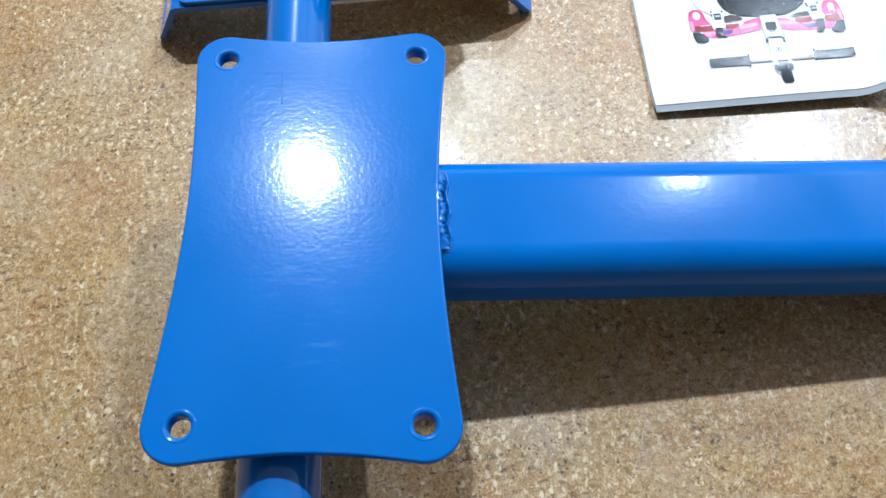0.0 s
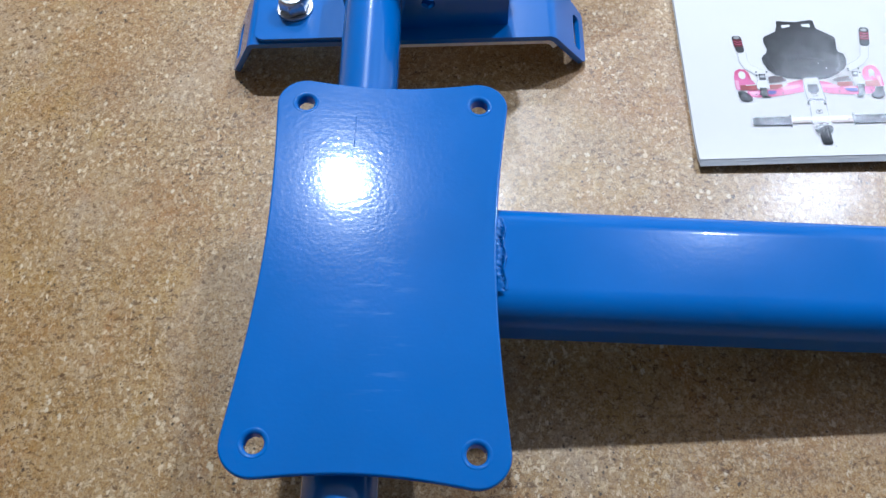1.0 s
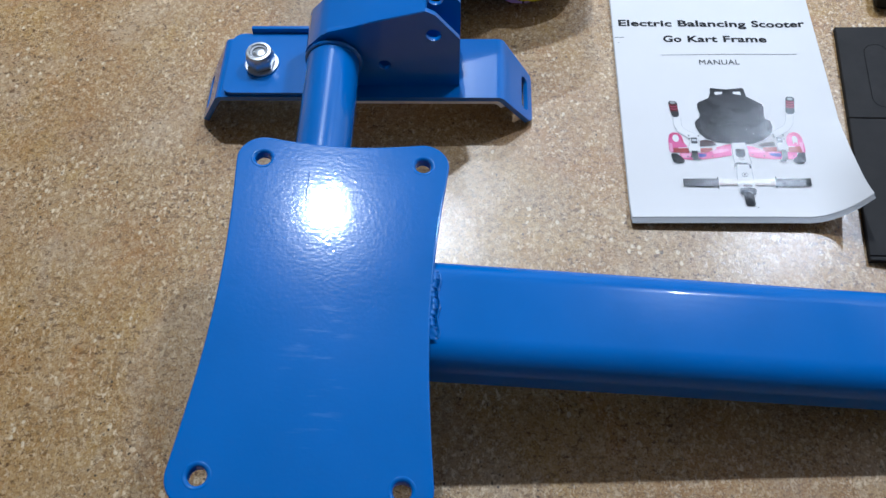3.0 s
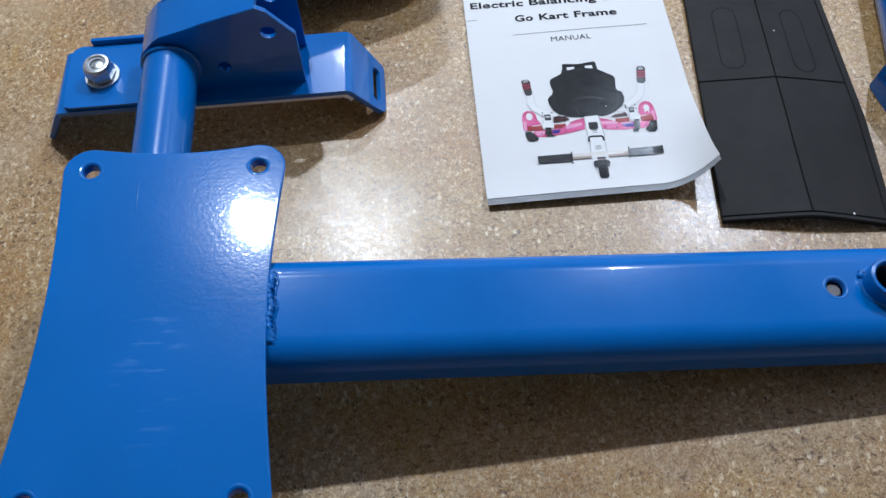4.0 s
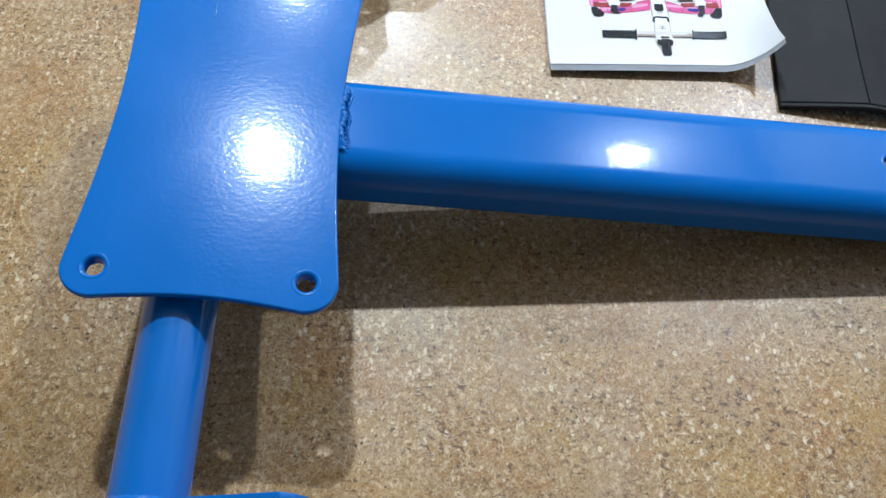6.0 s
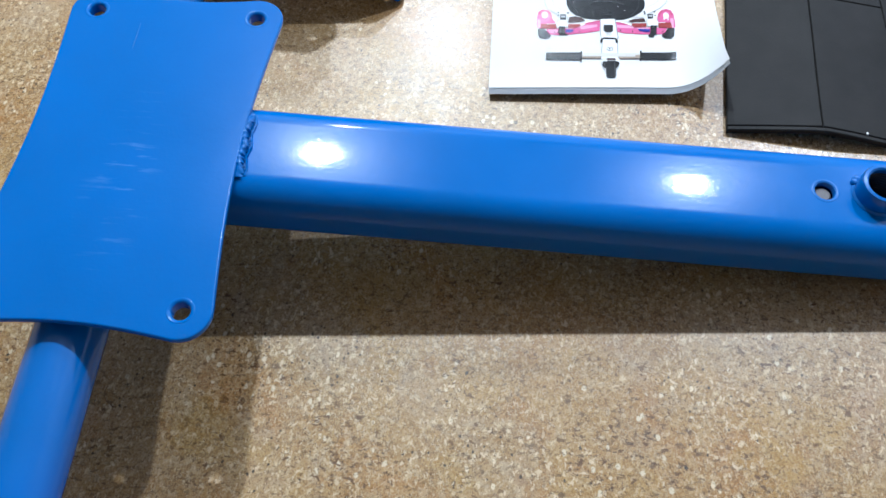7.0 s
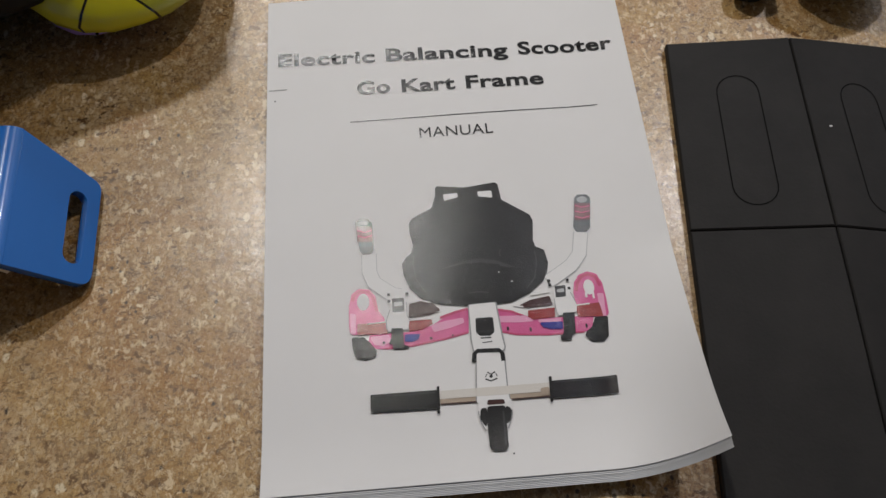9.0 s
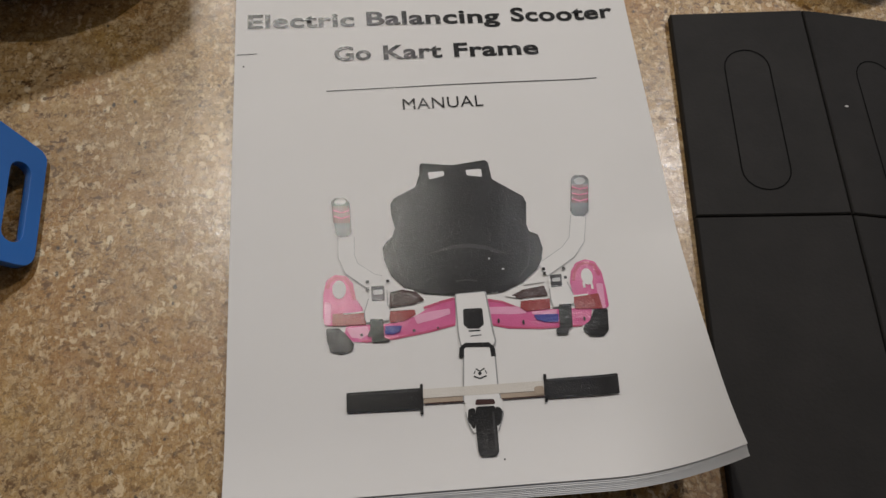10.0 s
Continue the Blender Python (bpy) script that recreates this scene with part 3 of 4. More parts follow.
def leg_with_slot(side):
    """The slotted foot of the strap: a plate with an oblong hole, laid against the slope."""
    (ax, az), turn = (END_R, BEND_R) if side > 0 else (END_L, BEND_L)
    a = Vector((ax, 0, az))
    b = a + Vector((side * math.cos(turn), 0, -math.sin(turn))) * ((az - 0.0025) / math.sin(turn))
    ln = (b - a).length
    down = (b - a).normalized()
    back = 0.0100
    out = rounded([(0.0, 0.0), (ln, 0.001), (ln, 0.0535 - back), (0.0, 0.0535)], [0, 0.006, 0.005, 0.0], 5)
    bm = sheet(out, [slot(ln - 0.0085, 0.0225, 0.0290, 0.0070)], 0.0038, 0.0008)
    yax = Vector((0, 1, 0))
    nrm = down.cross(yax) * (1 if side > 0 else 1)
    if nrm.z < 0:
        nrm = -nrm
    m = Matrix.Identity(4)
    for i, ax in enumerate((down, yax, nrm)):
        m[0][i], m[1][i], m[2][i] = ax
    m.translation = (a.x, 0.4678, a.z)
    bmesh.ops.transform(bm, matrix=m, verts=bm.verts)
    if m.determinant() < 0:
        bmesh.ops.reverse_faces(bm, faces=bm.faces[:])
    return bm


def strap_middle():
    pts = [(-0.0805 - 0.0060 * math.sin(BEND_L * k / 8), 0.0305 - 0.0060 * (1 - math.cos(BEND_L * k / 8))) for k in range(8, -1, -1)]
    pts += [(-0.0800, 0.0305), (-0.03, 0.0305), (0.03, 0.0305), (0.1066, 0.0305)]
    pts += [(0.1072 + 0.0070 * math.sin(BEND_R * k / 8), 0.0305 - 0.0070 * (1 - math.cos(BEND_R * k / 8))) for k in range(9)]
    bm = bmesh.new()
    rows = []
    for i, p in enumerate(pts):
        p = Vector(p)
        a, b = Vector(pts[max(0, i - 1)]), Vector(pts[min(len(pts) - 1, i + 1)])
        nrm = Vector((-(b - a).y, (b - a).x)).normalized()
        q = p - nrm * 0.0038
        rows.append([bm.verts.new((c.x, y, c.y)) for c, y in ((p, 0.4678), (p, 0.5213), (q, 0.5213), (q, 0.4678))])
    for a, b in zip(rows, rows[1:]):
        for i in range(4):
            bm.faces.new((a[i - 1], a[i], b[i], b[i - 1]))
    bmesh.ops.recalc_face_normals(bm, faces=bm.faces[:])
    return bm


def lining():
    pts = [(-0.0150, 0.0266), (0.0400, 0.0266), (0.1057, 0.0266), (0.1102, 0.0245), (0.1130, 0.0208)]
    bm = bmesh.new()
    rows = []
    for i, p in enumerate(pts):
        p = Vector(p)
        a, b = Vector(pts[max(0, i - 1)]), Vector(pts[min(len(pts) - 1, i + 1)])
        nrm = Vector((-(b - a).y, (b - a).x)).normalized()
        p = p - nrm * 0.0002
        q = p - nrm * 0.0034
        rows.append([bm.verts.new((c.x, y, c.y)) for c, y in ((p, 0.4688), (p, 0.5100), (q, 0.5100), (q, 0.4688))])
    for a, b in zip(rows, rows[1:]):
        for i in range(4):
            bm.faces.new((a[i - 1], a[i], b[i], b[i - 1]))
    bm.faces.new(rows[0])
    bm.faces.new(rows[-1][::-1])
    bmesh.ops.recalc_face_normals(bm, faces=bm.faces[:])
    return bm


UP_XZ = Matrix(((1, 0, 0, 0), (0, 0, -1, 0), (0, 1, 0, 0), (0, 0, 0, 1)))


def hex_nut():
    r = 0.0098
    hexa = [(r * math.cos(math.pi * k / 3), r * math.sin(math.pi * k / 3)) for k in range(6)]
    bm = sheet(hexa, [circle(0, 0, 0.0049, 24)], 0.0085, 0.0011, 2)
    bmesh.ops.translate(bm, vec=(0, 0, 0.0085), verts=bm.verts)
    return bm


def mounting_bracket():
    e = empty("mounting_bracket", "blue steel clamp bracket with box gusset and slotted feet", "bracket", "brackets of the kart frame", (0, 0, 0))
    part("strap", strap_middle(), M_BLUE, e, "", 50)
    part("foot", leg_with_slot(1), M_BLUE, e, "sloping foot with an oblong slot", 40)
    part("foot", leg_with_slot(-1), M_BLUE, e, "sloping foot with an oblong slot", 40)
    part("lining", lining(), M_LINING, e, "cream foam lining under the strap")
    top = rounded([(-0.0790, 0.4690), (0.0, 0.4690), (0.0, 0.5235), (-0.0790, 0.5235)], [0.007, 0.001, 0.001, 0.009], 6)
    part("base_plate", sheet(top, [circle(-0.0548, 0.4945, 0.0055, 20)], 0.0028, 0.0007), M_BLUE, e, "", 40, Matrix.Translation((0, 0, 0.0335)))
    part("back_lip", box(-0.0660, 0.0, 0.5240, 0.5272, 0.0270, 0.0375, 0.0007), M_BLUE, e)
    gus = rounded([(-0.018, 0.0306), (0.0815, 0.0306), (0.0825, 0.0740), (0.0675, 0.0945), (0.0620, 0.0978), (-0.002, 0.0800), (-0.018, 0.0640)], [0.0, 0.0, 0.003, 0.003, 0.001, 0.006, 0.003], 5)
    holes = [circle(0.0660, 0.0775, 0.0050, 20), circle(0.0325, 0.0505, 0.0042, 20)]
    part("front_gusset", sheet(gus, holes, 0.0032, 0.0006), M_BLUE, e, "gusset plate with two holes", 40, Matrix.Translation((0, 0.4785, 0)) @ UP_XZ)
    part("back_gusset", sheet(gus, holes, 0.0032, 0.0006), M_BLUE, e, "gusset plate with two holes", 40, Matrix.Translation((0, 0.5105, 0)) @ UP_XZ)
    prof = [(-0.0180, 0.0320), (-0.0180, 0.0630), (-0.0160, 0.0670), (-0.0060, 0.0770), (-0.0010, 0.0800), (0.0300, 0.0894), (0.0615, 0.0979)]
    bm = bmesh.new()
    rows = [[bm.verts.new(c) for c in ((x, 0.4790, z), (x, 0.5130, z), (x + 0.0008, 0.5130, z - 0.0028), (x + 0.0008, 0.4790, z - 0.0028))] for x, z in prof]
    for a, b in zip(rows, rows[1:]):
        for i in range(4):
            bm.faces.new((a[i - 1], a[i], b[i], b[i - 1]))
    bm.faces.new(rows[0])
    bm.faces.new(rows[-1][::-1])
    bmesh.ops.recalc_face_normals(bm, faces=bm.faces[:])
    part("cover", bm, M_BLUE, e, "sloping sheet that joins the gusset plates", 40)
    at = Matrix.Translation((-0.0548, 0.4945, 0.0337)) @ Matrix.Rotation(0.35, 4, "Z")
    part("washer", lathe([(0.0055, 0.0), (0.0115, 0.0), (0.0117, 0.0006), (0.0115, 0.0014), (0.0055, 0.0014)], 32), M_STEEL, e, "zinc washer", 40, at)
    nut = part("nut", hex_nut(), M_STEEL, e, "zinc lock nut", 40, at @ Matrix.Translation((0, 0, 0.0014)))
    part("collar", lathe([(0.0090, 0.0), (0.0090, 0.0018), (0.0082, 0.0030), (0.0066, 0.0032), (0.0060, 0.0026), (0.0058, 0.0)], 32), M_STEEL, nut, "bright rounded collar", 40, at @ Matrix.Translation((0, 0, 0.0098)))
    part("insert", lathe([(0.0060, 0.0), (0.0058, 0.0020), (0.0047, 0.0018), (0.0047, 0.0)], 28), M_NYLON, nut, "grey nylon ring", 40, at @ Matrix.Translation((0, 0, 0.0102)))
    part("bolt_end", lathe([(0.0, 0.0012), (0.0036, 0.0012), (0.0046, 0.0004), (0.0046, -0.006)], 28), M_STEEL, nut, "", 40, at @ Matrix.Translation((0, 0, 0.0105)))
    return e


bracket = mounting_bracket()
near = copy_thing(bracket, Matrix.Translation((0, 0.5715, 0)) @ Matrix.Diagonal((1, -1, 1, 1)))
near.matrix_basis = Matrix.Translation((0, 0.5715, 0)) @ Matrix.Diagonal((1, -1, 1, 1))


# ---- manual: a thick stapled booklet whose lower corner curls up ----
MX, MY, MW, MH, MT = 0.1945, 0.3895, 147.0, 205.0, 0.0036


def page_z(u, v):
    """Height of the cover above the countertop at u, v millimetres from its lower left corner."""
    du, dv = max(0.0, (u - 111.0) / 36.0), max(0.0, (80.0 - v) / 80.0)
    curl = 0.0208 * du ** 2.0 * dv ** 1.15
    side = 0.0030 * max(0.0, (u - 116) / 31.0) ** 2
    lip = 0.0026 * max(0.0, (24.0 - v) / 24.0) ** 2
    bulge = 0.0017 * math.sin(math.pi * min(1.0, u / 120.0) / 2) ** 1.0
    return MT + curl + side + lip + bulge + 0.0002 * math.sin(u / 23.0) * math.sin(v / 31.0)


def page_xy(u, v):
    du, dv = max(0.0, (u - 111.0) / 36.0), max(0.0, (80.0 - v) / 80.0)
    pull = 3.0 * du ** 3 * dv
    return MX + (u * (1 - 0.016 * v / MH) - pull) / 1000, MY + (v + 2.5 * du ** 2 * dv ** 2) / 1000


def page(u, v, lift=0.0):
    x, y = page_xy(u, v)
    return Vector((x, y, page_z(u, v) + lift))


manual = empty("instruction_manual", "white glossy printed instruction booklet with a curled corner, on the countertop", "booklet", "", (MX, MY, 0))
manual.location = (0, 0, 0)


def booklet():
    nu, nv = 42, 54
    bm = bmesh.new()
    top = [[bm.verts.new(page(MW * i / nu, MH * j / nv)) for i in range(nu + 1)] for j in range(nv + 1)]
    for j in range(nv):
        for i in range(nu):
            bm.faces.new((top[j][i], top[j][i + 1], top[j + 1][i + 1], top[j + 1][i]))
    return bm


part("cover", booklet(), M_PAGE, manual, "white glossy printed front cover", 60)


def leaves():
    """The leaves below the cover, stepping out a little along the foot of the booklet."""
    out = bmesh.new()
    layers = 9
    rings = []
    for k in range(layers):
        z0 = -0.0001 - 0.0030 * k / layers
        z1 = z0 - 0.0030 / layers * 0.97
        inset = 0.20 + 0.25 * rng.random()
        foot = 0.10 - 0.45 * k + 0.12 * rng.random()
        side = MW - inset + 0.06 * k
        ring = []
        for (ua, va), (ub, vb), n in (((inset, foot), (side, foot), 42), ((side, foot), (side, MH - inset), 40), ((side, MH - inset), (inset, MH - inset), 10), ((inset, MH - inset), (inset, foot), 40)):
            ring += [(ua + (ub - ua) * q / n, va + (vb - va) * q / n) for q in range(n)]
        for z in (z0, z1):
            rings.append([out.verts.new(page(u, v, z)) for u, v in ring])
    for a, b in zip(rings, rings[1:]):
        for q in range(len(a)):
            out.faces.new((a[q - 1], b[q - 1], b[q], a[q]))
    nu, nv = 21, 27
    low = [[out.verts.new(page(MW * p / nu, MH * q / nv, -0.0031)) for p in range(nu + 1)] for q in range(nv + 1)]
    for q in range(nv):
        for p in range(nu):
            out.faces.new((low[q][p], low[q + 1][p], low[q + 1][p + 1], low[q][p + 1]))
    return out


part("leaves", leaves(), M_EDGE, manual, "stack of white inner leaves", 0)


def ink(name, outlines, material, layer, label=""):
    """Printed shapes on the cover, in millimetres, that follow the paper."""
    made = None
    for o in outlines:
        b = sheet(o, (), 0)
        for _ in range(4):
            long = [e for e in b.edges if e.calc_length() > 3.6]
            if not long:
                break
            bmesh.ops.subdivide_edges(b, edges=long, cuts=1)
            bmesh.ops.triangulate(b, faces=b.faces[:])
        for v in b.verts:
            v.co = page(v.co.x, v.co.y, 0.00010 + 0.00006 * layer)
        made = part(name, b, material, manual, label, 60)
    return made


def rect(u0, u1, v0, v1, r=0.0, lean=0.0):
    o = [(u0, v0), (u1, v0), (u1 + lean, v1), (u0 + lean, v1)]
    return rounded(o, r, 5) if r else o


def line(points, w):
    """A bent bar of width w along points."""
    pts = [Vector(p) for p in points]
    l, r = [], []
    for i, p in enumerate(pts):
        a, b = pts[max(0, i - 1)], pts[min(len(pts) - 1, i + 1)]
        n = Vector((-(b - a).y, (b - a).x)).normalized() * w / 2
        l.append(tuple(p - n))
        r.append(tuple(p + n))
    return l + r[::-1]


def lettering(name, text, u, v, width, height, bold, material, label, tilt=0.0):
    cu = bpy.data.curves.new(name, "FONT")
    cu.body, cu.size, cu.offset, cu.resolution_u, cu.space_character = text, 10.0, bold, 4, 1.04
    tmp = bpy.data.objects.new("tmp", cu)
    scene.collection.objects.link(tmp)
    bpy.context.view_layer.update()
    me = bpy.data.meshes.new_from_object(tmp.evaluated_get(bpy.context.evaluated_depsgraph_get()))
    bpy.data.objects.remove(tmp)
    bpy.data.curves.remove(cu)
    xs = [p.co.x for p in me.vertices]
    x0, x1 = min(xs), max(xs)
    cap = 7.2
    for p in me.vertices:
        a = u + (p.co.x - x0) / (x1 - x0) * width
        b = v + p.co.y / cap * height + tilt * (a - u)
        p.co = page(a, b, 0.00022)
    me.materials.clear()
    me.materials.append(material)
    ob = new(name, me)
    ob.parent = manual
    return tagged(ob, label)


for word, u, v, wide, high, tilt in (("Electric", 4.5, 171.3, 39.8, 6.2, -0.035), ("Balancing", 48.9, 170.0, 50.2, 6.2, -0.036), ("Scooter", 103.4, 168.5, 38.3, 6.3, -0.040), ("Go", 36.4, 154.6, 13.4, 6.2, -0.018), ("Kart", 54.4, 154.1, 21.6, 6.2, -0.020), ("Frame", 80.4, 153.5, 31.4, 6.2, -0.016)):
    lettering("title_word", word, u, v, wide, high, 0.28, M_INK, "bold black printed title word", tilt)
lettering("subtitle_text", "MANUAL", 60.0, 131.8, 28.8, 4.8, 0.0, M_INK, "thin black printed word", -0.010)
ink("crop_mark", [line([(0.8, 159.5), (8.2, 159.5)], 0.25), circle(3.3, 154.1, 0.35, 8)], M_INK, 1)
ink("rule", [line([(33.1, 141.6), (78.4, 141.4), (131.1, 140.8)], 0.35)], M_INK_SOFT, 1)

# bucket seat
ink("seat_print", [rounded([(64.2, 109.6), (63.8, 105.2), (62.1, 100.4), (54.6, 96.6), (53.3, 94.6), (53.3, 90.7), (54.3, 85.4), (53.2, 82.4), (51.4, 80.9), (49.8, 78.5), (50.1, 74.1), (52, 68.7), (55.9, 64.2), (62.4, 61.6), (71, 60.4), (80.1, 60), (87.4, 60.5), (94.3, 63.5), (99.4, 67.6), (101.4, 71), (102.3, 75), (101.5, 80), (98.6, 81.5), (98, 84), (99, 92), (98.2, 94.6), (88.4, 101.8), (87.8, 108.4), (86.7, 109.4), (75.8, 108.1), (73.4, 108.3)], 1.2, 4)], M_INK, 4, "printed black bucket seat")
ink("seat_slots", [rounded([(66.8, 105.8), (67, 103), (72.3, 104.1), (72.3, 105.9)], 0.5, 3), rounded([(79.7, 105.9), (80, 103.8), (85.2, 102.8), (85.1, 105.9)], 0.5, 3)], M_INK_WHITE, 5)
ink("seat_shade", [rounded([(62.2, 75), (72.5, 76.8), (78.1, 76.8), (84, 75.6), (93.6, 72.8), (88.2, 74.9), (83.8, 77.1), (78.3, 78.2), (72.6, 78), (67.8, 76.5)], 0.2, 2), line([(72.6, 65.2), (76.1, 65.5), (79.7, 64.9)], 0.5), line([(85.8, 81.5), (85.2, 80), (85.4, 78.6)], 0.45), line([(84.9, 75.2), (88.7, 74.3)], 0.8)], M_INK_SOFT, 5)
ink("seat_dot", [circle(88.4, 68.5, 0.4, 10, 0.25), circle(84.2, 72.4, 0.25, 8)], M_INK_WHITE, 6)
ink("seat_wing_print", [line([(54.3, 81.5), (53.7, 78.3), (54.4, 72.2), (57.4, 66.8)], 0.45), line([(98, 79.8), (98.2, 75.3), (96.7, 69.3), (93.2, 65.2)], 0.45)], M_INK_SOFT, 5)

# balancing scooter behind the frame
ink("scooter_print", [rounded([(36.9, 52.5), (36.4, 49.9), (39, 47.2), (43.3, 46.7), (52.1, 47.1), (62.9, 48.6), (71.2, 50.3), (72, 59.4), (65.4, 58.1), (58.8, 54.3), (52.5, 52.5)], 0.8, 4), rounded([(81.1, 59), (80.3, 50.2), (87.8, 48.2), (98.5, 47.3), (105.7, 47.4), (113.8, 47.9), (115.4, 53.5), (102.1, 53.7), (93.1, 54.1), (87.1, 57.4)], 0.8, 4)], M_INK_PINK, 1, "printed pink balancing scooter")
ink("shell_edge_print", [line([(41.6, 47.2), (52.2, 47.5), (62.9, 49), (71.1, 50.7)], 0.6), line([(80.5, 50.6), (87.9, 48.6), (98.5, 47.7), (111.2, 47.7)], 0.6), line([(61.7, 56.8), (67.3, 58.5), (71.7, 59.4)], 0.9), line([(81.4, 58.4), (86.7, 57.2), (92.2, 54.5)], 0.9)], M_INK_ROSE, 2)
ink("shell_light_print", [rounded([(58.3, 54.4), (59.2, 51.7), (65, 52.8), (70, 54.3), (69.8, 56.2), (63.4, 55.5)], 0.5, 3), rounded([(81.8, 55.8), (81.9, 53.5), (88.4, 52.9), (94.7, 52.9), (91.6, 55.4)], 0.5, 3), rounded([(36.9, 51.8), (43.6, 52), (44.4, 49.7), (41.6, 48.1), (38.5, 48.7)], 0.6, 3), rounded([(95.7, 53.4), (103.9, 53.4), (103.7, 52.1), (95.9, 52.4)], 0.3, 2)], M_INK_LIGHT_PINK, 2)
ink("wheel_guard_print", [rounded([(29.9, 56), (30.2, 53), (43.2, 52.4), (42.3, 58.2), (40.4, 61.4), (39.6, 66.9), (37.5, 69.6), (33.9, 70.2), (31.1, 68.3), (30.1, 63.7)], 1.6, 4), rounded([(109.5, 62.5), (109.8, 57.8), (110.2, 53.1), (120.7, 52.6), (120.7, 59.3), (120.3, 65.3), (118.7, 69.1), (115.7, 70.3), (112.3, 69.1), (110.4, 66.4)], 1.6, 4)], M_INK_PINK, 3)
ink("guard_shade_print", [line([(31.4, 65.5), (32.2, 67.8), (34.2, 69), (37.1, 68.6), (38.8, 66.1), (39.9, 61)], 1.1), line([(110.6, 62.9), (111.5, 66), (113.3, 68.3), (115.7, 69.1), (118.1, 67.9), (119.4, 64.2)], 1.1)], M_INK_ROSE, 4)
ink("guard_light_print", [rounded([(30.4, 61.2), (30.4, 53.2), (32.1, 53.1), (32.5, 60.4)], 0.5, 3), rounded([(117.8, 61.5), (117.8, 52.9), (119.6, 52.7), (120, 61.3)], 0.5, 3)], M_INK_LIGHT_PINK, 4)
ink("highlight_print", [circle(35.2, 64.9, 2.2, 16, 3.2), circle(115.3, 64.1, 1.9, 16, 2.9), line([(113.9, 62.2), (113.9, 60.3)], 0.8), line([(116.4, 62), (116.4, 59.7)], 0.7)], M_INK_WHITE, 5)
ink("footpad_print", [rounded([(32.8, 56.8), (32.6, 52.8), (43.2, 52.4), (43.1, 56.8)], 0.3, 2), rounded([(50.7, 56.4), (50.7, 52.6), (55.2, 52.9), (59, 54.7), (58.8, 56.4)], 0.3, 2), rounded([(92.7, 57), (92.4, 54.7), (94.2, 53.5), (101.9, 53.9), (102.1, 57.4)], 0.3, 2), rounded([(109.4, 57.5), (109.9, 53.2), (118.6, 52.8), (118, 58)], 0.3, 2)], M_INK_RED, 5)
ink("footpad_dark_print", [rounded([(51.3, 62.7), (50.8, 57.6), (58.2, 58.2), (62.3, 59.4), (59.4, 62.7), (55.3, 63.6)], 0.6, 3), rounded([(94.1, 61), (89.1, 58.8), (93, 57.8), (101.8, 58.3), (100.9, 61.9)], 0.6, 3)], M_INK_BROWN, 5)
ink("footpad_line_print", [line([(36.3, 56.5), (43.4, 56.8)], 0.5), line([(50.8, 56.8), (58.3, 56.8)], 0.5), line([(93.5, 57.4), (102.1, 57.6)], 0.5), line([(109.6, 57.6), (114.6, 57.9)], 0.5), line([(51.3, 63.3), (55.3, 63.8), (58.9, 62.8)], 0.5), line([(87.9, 59.3), (91.2, 58.5)], 0.5), line([(94.3, 62.8), (101.1, 63.5)], 0.7)], M_INK_WHITE, 6)
ink("tyre_print", [rounded([(30.7, 52.1), (30.9, 48), (31.9, 44.4), (35.3, 43.4), (38.7, 44.3), (39.3, 46.4), (36.8, 49.9), (34.7, 51.9)], 0.9, 4), rounded([(115.6, 52.6), (113.9, 49.1), (112.1, 47.9), (111.1, 46.1), (113.3, 43.8), (117.3, 43.5), (119.2, 45.3), (120.1, 52.7)], 0.9, 4)], M_INK, 6)
ink("lamp_print", [rounded([(49.1, 51.6), (48.9, 49), (51.5, 48.7), (53.7, 49.4), (54.5, 51.4)], 0.4, 3), rounded([(96.1, 52.2), (97.1, 50.4), (99.7, 49.5), (103.8, 49.2), (104.2, 52)], 0.4, 3)], M_INK_BLUE, 6)
ink("shell_dot_print", [circle(58.1, 49.5, 0.5, 8), circle(65.6, 49.9, 0.35, 8), circle(84.9, 50.9, 0.4, 8, 0.8), circle(92.7, 49.9, 0.4, 8, 0.9), circle(112.2, 49.8, 0.4, 8, 0.8), circle(41.7, 49.2, 0.5, 8)], M_INK_SOFT, 6)

# clamps with straps
ink("clamp_print", [rounded([(44.8, 66.5), (44.4, 61.1), (42.9, 56.8), (43, 54), (43.6, 53), (50.4, 53.4), (51.1, 56.8), (50.2, 58.8), (50.2, 66.5)], 0.7, 4), rounded([(102.4, 65), (102.5, 60.6), (102.4, 57.1), (102.9, 54.2), (106.8, 54.5), (109.6, 55.1), (110, 57.8), (108.8, 61.6), (108.4, 65.4)], 0.7, 4)], M_INK_WHITE, 7)
ink("clamp_edge_print", [line([(44.4, 61.1), (42.9, 56.8), (43, 54), (43.6, 53), (50.4, 53.4)], 0.3), line([(102.5, 60.6), (102.4, 57.1), (102.9, 54.2), (106.8, 54.5), (109.6, 55.1)], 0.3), line([(50.4, 63.6), (50.3, 58.7), (51.1, 56.8)], 0.25), line([(108.5, 62.6), (109.9, 58.2)], 0.25)], M_INK_GREY, 8)
ink("clamp_buckle_print", [rounded([(45.3, 65.3), (45.4, 60.2), (49.5, 60.1), (49.6, 65.2)], 0.3, 2), rounded([(103.2, 65.3), (103.1, 61), (106.7, 61.2), (107.1, 65.5)], 0.3, 2)], M_INK_SOFT, 8)
